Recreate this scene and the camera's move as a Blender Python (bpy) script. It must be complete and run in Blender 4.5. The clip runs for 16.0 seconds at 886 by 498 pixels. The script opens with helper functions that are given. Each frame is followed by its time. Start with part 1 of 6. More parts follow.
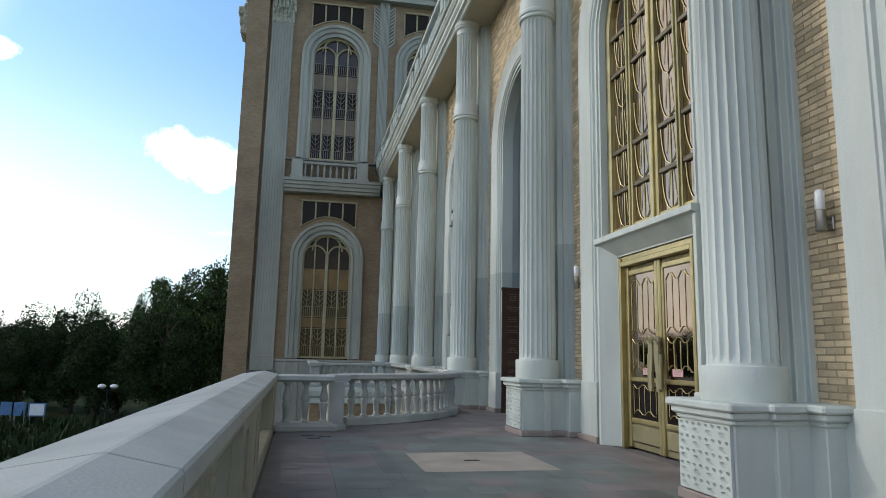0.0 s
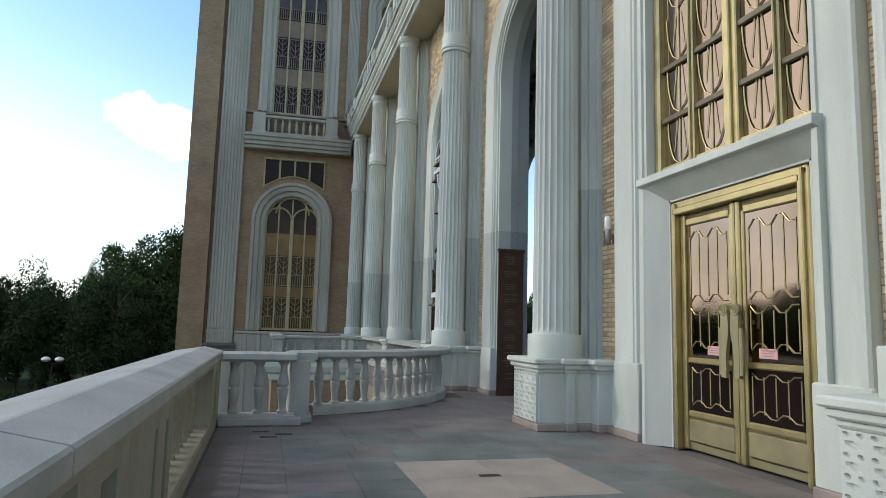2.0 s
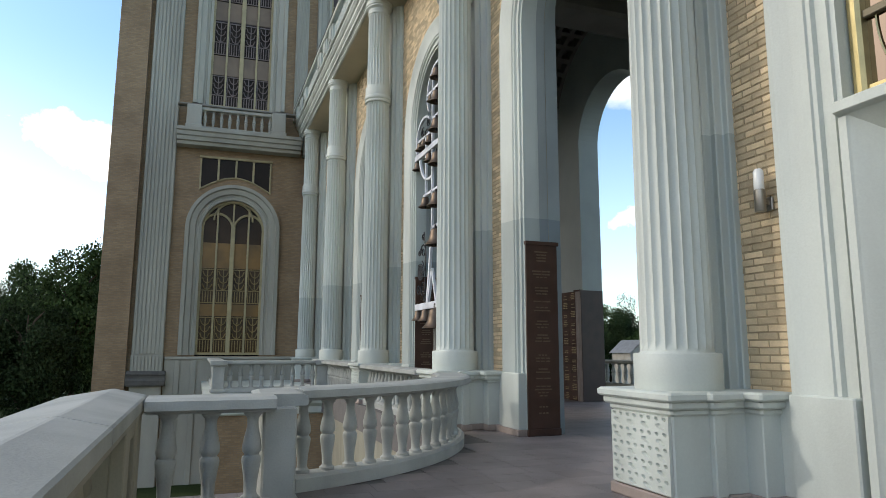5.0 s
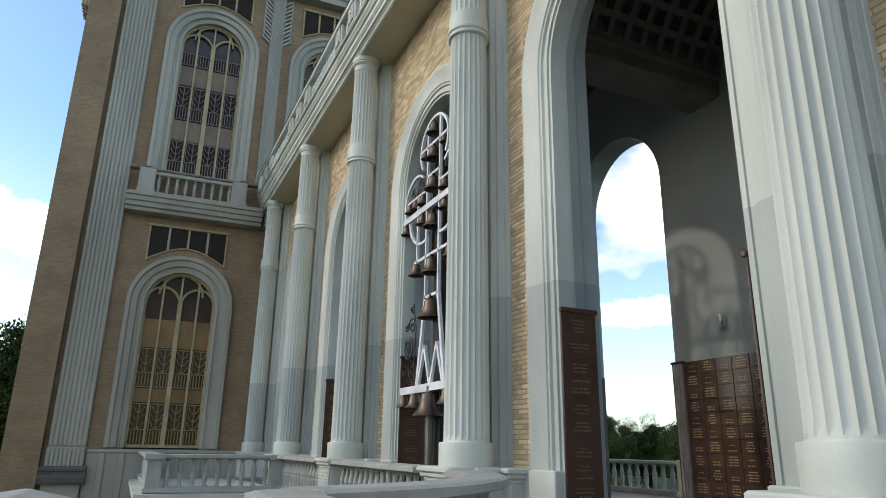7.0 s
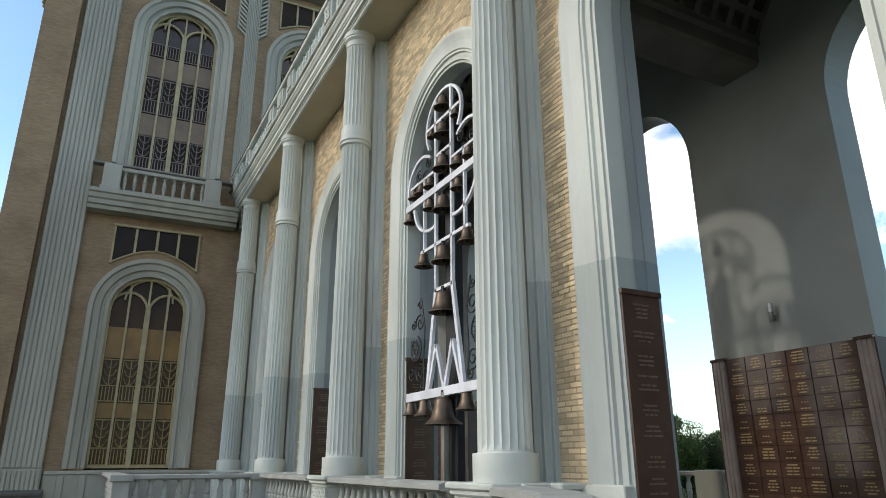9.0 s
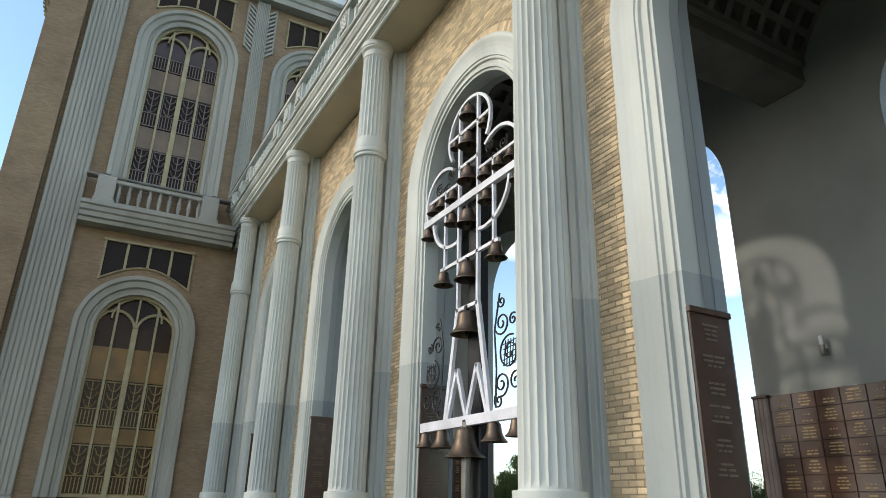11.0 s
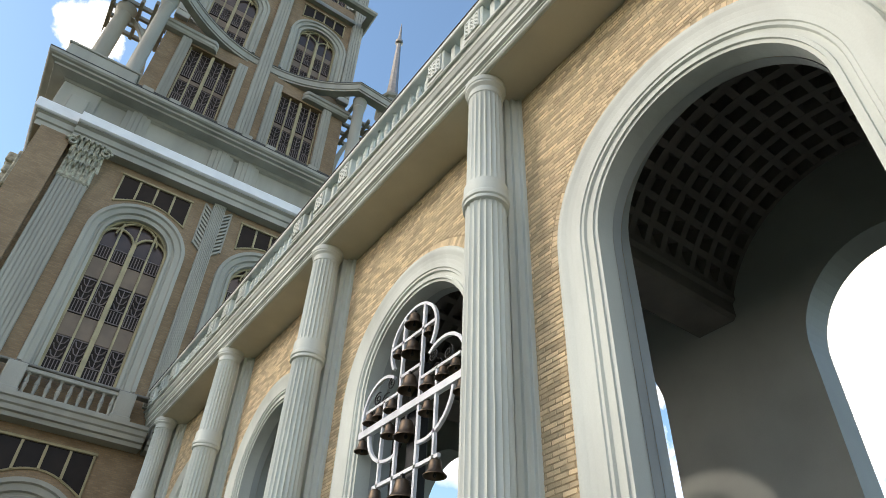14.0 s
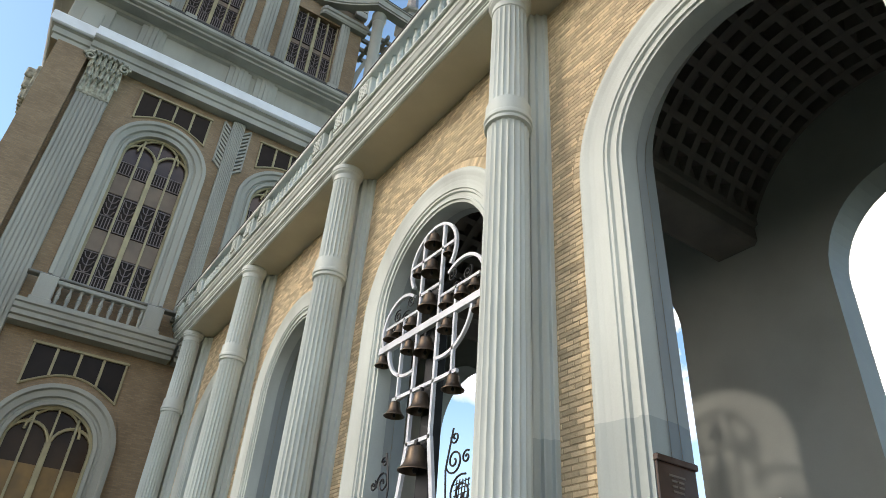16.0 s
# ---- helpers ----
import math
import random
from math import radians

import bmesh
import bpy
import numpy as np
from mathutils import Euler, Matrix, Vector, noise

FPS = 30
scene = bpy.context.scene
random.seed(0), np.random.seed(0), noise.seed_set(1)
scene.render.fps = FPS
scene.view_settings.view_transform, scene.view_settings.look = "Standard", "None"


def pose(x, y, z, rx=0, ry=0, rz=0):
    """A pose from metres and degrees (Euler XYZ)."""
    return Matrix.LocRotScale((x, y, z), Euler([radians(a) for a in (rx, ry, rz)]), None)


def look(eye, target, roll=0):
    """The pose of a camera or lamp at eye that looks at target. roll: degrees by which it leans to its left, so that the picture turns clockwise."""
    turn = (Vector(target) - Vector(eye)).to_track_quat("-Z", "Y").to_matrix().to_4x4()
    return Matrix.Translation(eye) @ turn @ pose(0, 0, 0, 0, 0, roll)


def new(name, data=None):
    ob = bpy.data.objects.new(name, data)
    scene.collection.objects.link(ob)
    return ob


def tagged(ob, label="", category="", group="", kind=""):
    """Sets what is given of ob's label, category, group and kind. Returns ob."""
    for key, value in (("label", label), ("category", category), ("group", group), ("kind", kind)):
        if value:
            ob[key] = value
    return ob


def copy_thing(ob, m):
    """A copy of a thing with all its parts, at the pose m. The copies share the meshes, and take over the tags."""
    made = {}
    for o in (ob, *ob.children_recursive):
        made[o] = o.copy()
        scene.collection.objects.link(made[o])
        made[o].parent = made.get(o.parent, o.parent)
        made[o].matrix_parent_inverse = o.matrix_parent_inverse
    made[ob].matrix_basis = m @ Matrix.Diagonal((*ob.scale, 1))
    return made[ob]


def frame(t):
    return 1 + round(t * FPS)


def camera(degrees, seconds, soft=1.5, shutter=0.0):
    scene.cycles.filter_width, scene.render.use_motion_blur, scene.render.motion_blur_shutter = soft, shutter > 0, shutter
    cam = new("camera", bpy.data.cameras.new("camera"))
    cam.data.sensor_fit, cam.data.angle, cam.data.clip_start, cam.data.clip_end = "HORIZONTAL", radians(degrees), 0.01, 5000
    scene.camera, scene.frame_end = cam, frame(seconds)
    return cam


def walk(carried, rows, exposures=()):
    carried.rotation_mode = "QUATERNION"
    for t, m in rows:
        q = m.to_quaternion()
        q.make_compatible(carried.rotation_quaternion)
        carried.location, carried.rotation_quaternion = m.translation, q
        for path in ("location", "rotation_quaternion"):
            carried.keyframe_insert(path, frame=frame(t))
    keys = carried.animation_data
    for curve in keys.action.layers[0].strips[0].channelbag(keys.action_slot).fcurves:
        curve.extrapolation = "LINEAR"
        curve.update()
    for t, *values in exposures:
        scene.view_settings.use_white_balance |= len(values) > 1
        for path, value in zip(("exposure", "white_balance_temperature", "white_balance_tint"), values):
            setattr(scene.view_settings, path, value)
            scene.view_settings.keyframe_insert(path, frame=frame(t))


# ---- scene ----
cam = camera(67.4, 16.0, soft=0.75)
PATH = [
    (0, (0.975, 2.827, 1.459), (1.382, 4.759, 1.776), 1.2),
    (0.5, (1.046, 3.467, 1.498), (1.4, 5.416, 1.777), 1.1),
    (1, (1.104, 4.24, 1.459), (1.465, 6.193, 1.699), 1.0),
    (1.5, (1.12, 4.974, 1.449), (1.503, 6.927, 1.644), 1.9),
    (2, (1.177, 5.748, 1.453), (1.682, 7.668, 1.692), 1.5),
    (2.5, (1.171, 6.507, 1.448), (1.67, 8.43, 1.674), 1.7),
    (3, (1.189, 7.305, 1.447), (1.682, 9.227, 1.705), 1.4),
    (3.5, (1.126, 7.975, 1.466), (1.683, 9.875, 1.747), 1.2),
    (6, (0.832, 11.036, 1.394), (1.543, 12.872, 1.744), 0.4),
    (6.5, (0.728, 11.619, 1.331), (1.451, 13.41, 1.852), 1.2),
    (7, (0.725, 12.217, 1.333), (1.529, 13.956, 1.906), 0.9),
    (7.5, (0.714, 12.729, 1.329), (1.494, 14.472, 1.923), 1.0),
    (8, (0.698, 13.271, 1.335), (1.552, 14.985, 1.911), 0.2),
    (8.5, (0.721, 13.738, 1.321), (1.596, 15.438, 1.908), -0.3),
    (11, (0.612, 15.338, 1.263), (1.508, 16.977, 1.977), 1.4),
    (11.5, (0.612, 15.513, 1.272), (1.418, 17.184, 2.019), 2.9),
    (12, (0.591, 15.661, 1.284), (1.385, 17.268, 2.171), 2.5),
    (12.5, (0.511, 15.631, 1.177), (1.247, 17.199, 2.175), 2.4),
    (13, (0.592, 15.713, 1.232), (1.284, 17.273, 2.275), 3.5),
    (13.5, (0.672, 15.695, 1.247), (1.497, 17.089, 2.42), 2.8),
    (14, (0.655, 15.67, 1.291), (1.522, 16.947, 2.563), 2.8),
    (14.5, (0.64, 15.651, 1.276), (1.505, 16.9, 2.576), 3.7),
    (15, (0.57, 15.632, 1.239), (1.449, 16.995, 2.41), 5.2),
    (15.5, (0.592, 15.641, 1.221), (1.491, 17.05, 2.32), 5.2),
    (16, (0.633, 15.672, 1.256), (1.542, 17.089, 2.335), 4.4),
]
walk(cam, [(t, look(eye, target, roll)) for t, eye, target, roll in PATH],
     [(0, -0.11, 6850, 12), (1, -0.11, 6950, 12), (2, 0.07, 7050, 12), (3.5, 0.17, 7200, 13), (6.3, 0.16, 7300, 13), (7, 0.1, 7300, 13), (11, 0.33, 7600, 14), (16, 0.44, 7750, 15)])

# ---- world, sun, exposure ----
world = bpy.data.worlds.new("sky")
scene.world = world
world.use_nodes = True
wn, wl = world.node_tree.nodes, world.node_tree.links
wn.clear()
sky = wn.new("ShaderNodeTexSky")
sky.sky_type, sky.sun_disc = "NISHITA", False
SUN_EL, SUN_AZ = radians(29), radians(-67.5)
sky.sun_elevation, sky.sun_rotation = SUN_EL, SUN_AZ
sky.air_density, sky.dust_density, sky.ozone_density = 1.0, 0.5, 2.0
coord = wn.new("ShaderNodeTexCoord")
flat = wn.new("ShaderNodeMapping")
flat.inputs["Scale"].default_value = (1.0, 1.0, 1.9)
flat.inputs["Location"].default_value = (5.1, 2.7, 0.3)
cloud = wn.new("ShaderNodeTexNoise")
cloud.inputs["Scale"].default_value, cloud.inputs["Detail"].default_value, cloud.inputs["Roughness"].default_value = 1.9, 9.0, 0.52
ramp = wn.new("ShaderNodeValToRGB")
ramp.color_ramp.elements[0].position, ramp.color_ramp.elements[1].position = 0.555, 0.655
mix = wn.new("ShaderNodeMix")
mix.data_type = "RGBA"
mix.inputs["B"].default_value = (11.0, 11.2, 11.4, 1)
back = wn.new("ShaderNodeBackground")
back.inputs["Strength"].default_value = 0.15
out = wn.new("ShaderNodeOutputWorld")
wl.new(coord.outputs["Generated"], flat.inputs["Vector"])
wl.new(flat.outputs["Vector"], cloud.inputs["Vector"])
wl.new(cloud.outputs["Fac"], ramp.inputs["Fac"])
up = wn.new("ShaderNodeSeparateXYZ")
haze = wn.new("ShaderNodeMapRange")
haze.interpolation_type = "SMOOTHSTEP"
haze.inputs["From Min"].default_value, haze.inputs["From Max"].default_value = 0.42, 0.02
haze.inputs["To Min"].default_value, haze.inputs["To Max"].default_value = 0.06, 0.95
both = wn.new("ShaderNodeMath")
both.operation = "MAXIMUM"
wl.new(coord.outputs["Generated"], up.inputs[0])
wl.new(up.outputs[2], haze.inputs["Value"])
side = wn.new("ShaderNodeMapRange")
side.inputs["From Min"].default_value, side.inputs["From Max"].default_value = 0.05, -0.55
side.inputs["To Min"].default_value, side.inputs["To Max"].default_value = 0.22, 1.0
glare = wn.new("ShaderNodeMath")
glare.operation = "MULTIPLY"
wl.new(up.outputs[0], side.inputs["Value"])
wl.new(haze.outputs["Result"], glare.inputs[0])
wl.new(side.outputs["Result"], glare.inputs[1])
# bright thin cloud round the sun
aim = wn.new("ShaderNodeVectorMath")
aim.operation, aim.inputs[1].default_value = "DOT_PRODUCT", (math.sin(SUN_AZ) * math.cos(SUN_EL), math.cos(SUN_AZ) * math.cos(SUN_EL), math.sin(SUN_EL))
veil = wn.new("ShaderNodeMapRange")
veil.interpolation_type = "SMOOTHSTEP"
veil.inputs["From Min"].default_value, veil.inputs["From Max"].default_value = 0.74, 0.90
wl.new(coord.outputs["Generated"], aim.inputs[0])
wl.new(aim.outputs["Value"], veil.inputs["Value"])
thin = wn.new("ShaderNodeMath")
thin.operation = "MAXIMUM"
wl.new(glare.outputs[0], thin.inputs[0])
wl.new(veil.outputs["Result"], thin.inputs[1])
wl.new(thin.outputs[0], both.inputs[0])
# a few heaped clouds of their own, with ragged edges
ragged = wn.new("ShaderNodeTexNoise")
ragged.inputs["Scale"].default_value, ragged.inputs["Detail"].default_value, ragged.inputs["Roughness"].default_value = 9.0, 8.0, 0.6
wl.new(coord.outputs["Generated"], ragged.inputs["Vector"])
heap = ramp.outputs["Color"]
for c, a, b in (((-0.16, 0.947, 0.268), 0.085, 0.036), ((-0.40, 0.864, 0.36), 0.04, 0.014), ((0.83, 0.28, 0.47), 0.22, 0.22), ((-0.105, 0.665, 0.739), 0.034, 0.028), ((0.65, 0.67, 0.36), 0.03, 0.06), ((0.65, 0.74, 0.19), 0.10, 0.022)):
    off = wn.new("ShaderNodeVectorMath")
    off.operation, off.inputs[1].default_value = "SUBTRACT", c
    wide = wn.new("ShaderNodeVectorMath")
    wide.operation, wide.inputs[1].default_value = "MULTIPLY", (1 / a, 1 / a, 1 / b)
    far = wn.new("ShaderNodeVectorMath")
    far.operation = "LENGTH"
    tear = wn.new("ShaderNodeMath")
    tear.operation, tear.inputs[1].default_value = "MULTIPLY_ADD", -3.2
    soft = wn.new("ShaderNodeMapRange")
    soft.inputs["From Min"].default_value, soft.inputs["From Max"].default_value = -0.45, -0.85
    top = wn.new("ShaderNodeMath")
    top.operation = "MAXIMUM"
    wl.new(coord.outputs["Generated"], off.inputs[0])
    wl.new(off.outputs[0], wide.inputs[0])
    wl.new(wide.outputs[0], far.inputs[0])
    wl.new(ragged.outputs["Fac"], tear.inputs[0])
    wl.new(far.outputs["Value"], tear.inputs[2])
    wl.new(tear.outputs[0], soft.inputs["Value"])
    wl.new(soft.outputs["Result"], top.inputs[0])
    wl.new(heap, top.inputs[1])
    heap = top.outputs[0]
wl.new(heap, both.inputs[1])
wl.new(both.outputs[0], mix.inputs["Factor"])
tint = wn.new("ShaderNodeMix")
tint.data_type, tint.blend_type = "RGBA", "MULTIPLY"
tint.inputs["Factor"].default_value = 1.0
tint.inputs["B"].default_value = (1.22, 1.63, 1.78, 1)
wl.new(sky.outputs["Color"], tint.inputs["A"])
wl.new(tint.outputs["Result"], mix.inputs["A"])
wl.new(mix.outputs["Result"], back.inputs["Color"])
wl.new(back.outputs["Background"], out.inputs["Surface"])

sun = new("sun", bpy.data.lights.new("sun", "SUN"))
sun.data.energy, sun.data.angle, sun.data.color = 0.8, radians(1.8), (0.98, 1.0, 0.97)
sun.matrix_world = look((40 * math.sin(SUN_AZ) * math.cos(SUN_EL), 40 * math.cos(SUN_AZ) * math.cos(SUN_EL), 40 * math.sin(SUN_EL)), (0, 0, 0))

# ---- materials ----
MATS = {}


def material(name, base, vary=0.06, rough=0.7, metal=0.0, scale=3.0, grain=60.0, bump=0.15, island=0.0, thing=0.0, streak=False, dark=0.75):
    """A procedural surface: base colour with stains at a large scale, grain at a small one, and relief."""
    m = bpy.data.materials.new(name)
    m.use_nodes = True
    n, l = m.node_tree.nodes, m.node_tree.links
    bsdf = n["Principled BSDF"]
    tc = n.new("ShaderNodeTexCoord")
    mp = n.new("ShaderNodeMapping")
    mp.inputs["Scale"].default_value = (1, 1, 0.25) if streak else (1, 1, 1)
    geo = n.new("ShaderNodeNewGeometry")
    l.new(geo.outputs["Position"], mp.inputs["Vector"])
    big = n.new("ShaderNodeTexNoise")
    big.inputs["Scale"].default_value, big.inputs["Detail"].default_value = scale, 6
    fine = n.new("ShaderNodeTexNoise")
    fine.inputs["Scale"].default_value, fine.inputs["Detail"].default_value = grain, 4
    l.new(mp.outputs["Vector"], big.inputs["Vector"])
    l.new(geo.outputs["Position"], fine.inputs["Vector"])
    r1 = n.new("ShaderNodeValToRGB")
    c0 = [c * dark for c in base]
    r1.color_ramp.elements[0].position, r1.color_ramp.elements[1].position = 0.32, 0.62
    r1.color_ramp.elements[0].color, r1.color_ramp.elements[1].color = (*c0, 1), (*base, 1)
    l.new(big.outputs["Fac"], r1.inputs["Fac"])
    hsv = n.new("ShaderNodeHueSaturation")
    l.new(r1.outputs["Color"], hsv.inputs["Color"])
    ma = n.new("ShaderNodeMath")
    ma.operation = "MULTIPLY_ADD"
    ma.inputs[1].default_value, ma.inputs[2].default_value = 2 * vary, 1 - vary
    l.new(fine.outputs["Fac"], ma.inputs[0])
    last = ma.outputs[0]
    if island or thing:
        info = n.new("ShaderNodeObjectInfo")
        src = geo.outputs["Random Per Island"] if island else info.outputs["Random"]
        mb = n.new("ShaderNodeMath")
        mb.operation = "MULTIPLY_ADD"
        k = island or thing
        mb.inputs[1].default_value, mb.inputs[2].default_value = 2 * k, 1 - k
        l.new(src, mb.inputs[0])
        mc = n.new("ShaderNodeMath")
        mc.operation = "MULTIPLY"
        l.new(mb.outputs[0], mc.inputs[0])
        l.new(last, mc.inputs[1])
        last = mc.outputs[0]
    l.new(last, hsv.inputs["Value"])
    l.new(hsv.outputs["Color"], bsdf.inputs["Base Color"])
    mr = n.new("ShaderNodeMapRange")
    mr.inputs["To Min"].default_value, mr.inputs["To Max"].default_value = max(rough - 0.08, 0.02), min(rough + 0.08, 1)
    l.new(big.outputs["Fac"], mr.inputs["Value"])
    l.new(mr.outputs["Result"], bsdf.inputs["Roughness"])
    bsdf.inputs["Metallic"].default_value = metal
    if bump:
        bp = n.new("ShaderNodeBump")
        bp.inputs["Strength"].default_value, bp.inputs["Distance"].default_value = bump, 0.02
        l.new(fine.outputs["Fac"], bp.inputs["Height"])
        l.new(bp.outputs["Normal"], bsdf.inputs["Normal"])
    MATS[name] = m
    return m


def brick_material(name, c1, c2, mortar, width, height, bump=0.4):
    """Small bricks laid in courses on upright faces, for walls that stay far off."""
    m = material(name, c1, 0.12, 0.85, 0, 1.2, 30, 0.2)
    n, l = m.node_tree.nodes, m.node_tree.links
    geo = next(k for k in n if k.type == "NEW_GEOMETRY")
    sep = n.new("ShaderNodeSeparateXYZ")
    l.new(geo.outputs["Position"], sep.inputs[0])
    add = n.new("ShaderNodeMath")
    l.new(sep.outputs[0], add.inputs[0])
    l.new(sep.outputs[1], add.inputs[1])
    com = n.new("ShaderNodeCombineXYZ")
    l.new(add.outputs[0], com.inputs[0])
    l.new(sep.outputs[2], com.inputs[1])
    bt = n.new("ShaderNodeTexBrick")
    bt.inputs["Scale"].default_value = 1.0
    bt.inputs["Brick Width"].default_value, bt.inputs["Row Height"].default_value, bt.inputs["Mortar Size"].default_value = width, height, 0.009
    bt.inputs["Color1"].default_value, bt.inputs["Color2"].default_value, bt.inputs["Mortar"].default_value = (*c1, 1), (*c2, 1), (*mortar, 1)
    l.new(com.outputs[0], bt.inputs["Vector"])
    hsv = next(k for k in n if k.type == "HUE_SAT")
    big = next(k for k in n if k.type == "TEX_NOISE")
    mx = n.new("ShaderNodeMix")
    mx.data_type, mx.blend_type = "RGBA", "MULTIPLY"
    mx.inputs["Factor"].default_value = 0.5
    r = n.new("ShaderNodeValToRGB")
    r.color_ramp.elements[0].position, r.color_ramp.elements[1].position = 0.3, 0.6
    r.color_ramp.elements[0].color = (0.55, 0.5, 0.45, 1)
    l.new(big.outputs["Fac"], r.inputs["Fac"])
    l.new(bt.outputs["Color"], mx.inputs["A"])
    l.new(r.outputs["Color"], mx.inputs["B"])
    l.new(mx.outputs["Result"], hsv.inputs["Color"])
    return m


PAINT = material("pale_paint", (0.60, 0.64, 0.595), 0.06, 0.52, 0, 1.1, 45, 0.1, dark=0.76, streak=True)


def two_tone(m, height, coat=(0.75, 0.78, 0.80)):
    """A darker, cooler coat of paint on the lower part of the walls, up to a straight edge."""
    n, l = m.node_tree.nodes, m.node_tree.links
    bsdf = n["Principled BSDF"]
    src = bsdf.inputs["Base Color"].links[0].from_socket
    geo = next(k for k in n if k.type == "NEW_GEOMETRY")
    sep = n.new("ShaderNodeSeparateXYZ")
    l.new(geo.outputs["Position"], sep.inputs[0])
    low = n.new("ShaderNodeMath")
    low.operation = "LESS_THAN"
    low.inputs[1].default_value = height
    l.new(sep.outputs[2], low.inputs[0])
    mx = n.new("ShaderNodeMix")
    mx.data_type, mx.blend_type = "RGBA", "MULTIPLY"
    mx.inputs["B"].default_value = (*coat, 1)
    l.new(low.outputs[0], mx.inputs["Factor"])
    l.new(src, mx.inputs["A"])
    l.new(mx.outputs["Result"], bsdf.inputs["Base Color"])
    return m


PAINT_LOW = two_tone(material("repainted_wall", (0.60, 0.64, 0.595), 0.06, 0.52, 0, 1.1, 45, 0.1, dark=0.76, streak=True), 3.75)
GREY_LOW = two_tone(material("repainted_reveal", (0.36, 0.39, 0.38), 0.04, 0.55, 0, 0.8, 40, 0.05, dark=0.85), 3.75, (0.68, 0.73, 0.78))
PAINT2 = material("tower_paint", (0.395, 0.385, 0.328), 0.07, 0.7, 0, 0.7, 30, 0.1, dark=0.72, streak=True)
SOFFIT = material("soffit_paint", (0.53, 0.50, 0.40), 0.05, 0.8, 0, 0.8, 35, 0.08, dark=0.85)
WHITE = material("white_render", (0.86, 0.87, 0.88), 0.04, 0.6, 0, 1.0, 40, 0.05, dark=0.88)
STONE = material("weathered_limestone", (0.50, 0.48, 0.38), 0.2, 0.85, 0, 5, 30, 0.6, dark=0.45)
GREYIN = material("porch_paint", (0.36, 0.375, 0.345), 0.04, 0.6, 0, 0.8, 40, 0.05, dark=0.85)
# darkened plaster: the shade of the porch ceiling is put into this colour
COFFER = material("shaded_coffer_plaster", (0.17, 0.155, 0.135), 0.05, 0.8, 0, 1.5, 40, 0.05)
BRICK = material("yellow_brick", (0.69, 0.545, 0.355), 0.16, 0.85, 0, 5, 70, 0.3, island=0.28, dark=0.8)
BRICK1 = material("yellow_brick_single", (0.69, 0.545, 0.355), 0.16, 0.85, 0, 5, 70, 0.3, thing=0.28, dark=0.8)
MORTAR = material("mortar", (0.45, 0.345, 0.22), 0.1, 0.9, 0, 4, 80, 0.4)
TOWER = brick_material("tower_brick", (0.36, 0.245, 0.145), (0.28, 0.188, 0.11), (0.27, 0.205, 0.14), 0.2, 0.068)
BRASS = material("brass", (0.52, 0.43, 0.22), 0.08, 0.38, 0.85, 3, 50, 0.05, dark=0.75)
BRASSP = material("bronze_panel", (0.38, 0.34, 0.20), 0.08, 0.5, 0.6, 3, 50, 0.05)
GOLDPAINT = material("gold_paint_frame", (0.39, 0.325, 0.185), 0.08, 0.5, 0.15, 2, 40, 0.05)
TGLASS = material("tower_glass", (0.10, 0.07, 0.06), 0.05, 0.15, 0.3, 1, 5, 0.02)
GLASS = material("bronze_glass", (0.35, 0.27, 0.215), 0.02, 0.02, 1.0, 0.6, 3, 0.02, dark=0.7)
GLASS2 = material("amber_glass", (0.065, 0.037, 0.020), 0.05, 0.12, 0.4, 0.5, 2, 0.02, dark=0.6)
DARKGLASS = material("dark_glass", (0.016, 0.011, 0.010), 0.1, 0.08, 0.2, 1, 5, 0.02)
AMBER = material("amber_panel", (0.22, 0.115, 0.028), 0.1, 0.35, 0.15, 1.2, 6, 0.02, dark=0.6)
SPANDREL = material("mauve_panel", (0.205, 0.145, 0.098), 0.08, 0.4, 0.2, 1.2, 20, 0.05)
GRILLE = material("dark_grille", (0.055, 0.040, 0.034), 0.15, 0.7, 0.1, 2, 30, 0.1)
GRANITE = material("brown_granite", (0.085, 0.045, 0.032), 0.3, 0.16, 0, 4, 160, 0.02)
GRANITE2 = material("brown_granite_tile", (0.11, 0.06, 0.042), 0.3, 0.07, 0, 4, 160, 0.02, thing=0.15)
GRANITE3 = material("honed_granite", (0.075, 0.042, 0.030), 0.3, 0.55, 0, 4, 160, 0.02)
GOLDFAINT = material("worn_lettering", (0.17, 0.11, 0.065), 0.1, 0.4, 0.2, 8, 60, 0.05)
GOLDLEAF = material("gold_lettering", (0.40, 0.29, 0.14), 0.1, 0.45, 0.4, 8, 60, 0.05)
SKIRT = material("pink_granite", (0.37, 0.30, 0.265), 0.25, 0.55, 0, 3, 180, 0.05)
PINK = material("pink_paving", (0.215, 0.182, 0.178), 0.25, 0.55, 0, 1.7, 55, 0.06, thing=0.09, dark=0.64)
GREEN = material("green_grey_paving", (0.178, 0.196, 0.188), 0.25, 0.5, 0, 1.7, 55, 0.06, thing=0.13, dark=0.6)
LIGHT = material("pale_paving", (0.42, 0.36, 0.31), 0.2, 0.5, 0, 2, 150, 0.06, thing=0.06)
JOINT = material("paving_joint", (0.165, 0.15, 0.145), 0.2, 0.8, 0, 2, 120, 0.1)
CONC = material("balustrade_concrete", (0.41, 0.42, 0.395), 0.10, 0.7, 0, 1.8, 60, 0.15, dark=0.74)
PARA = material("parapet_concrete", (0.32, 0.30, 0.235), 0.10, 0.75, 0, 1.6, 60, 0.15, dark=0.7, streak=True)
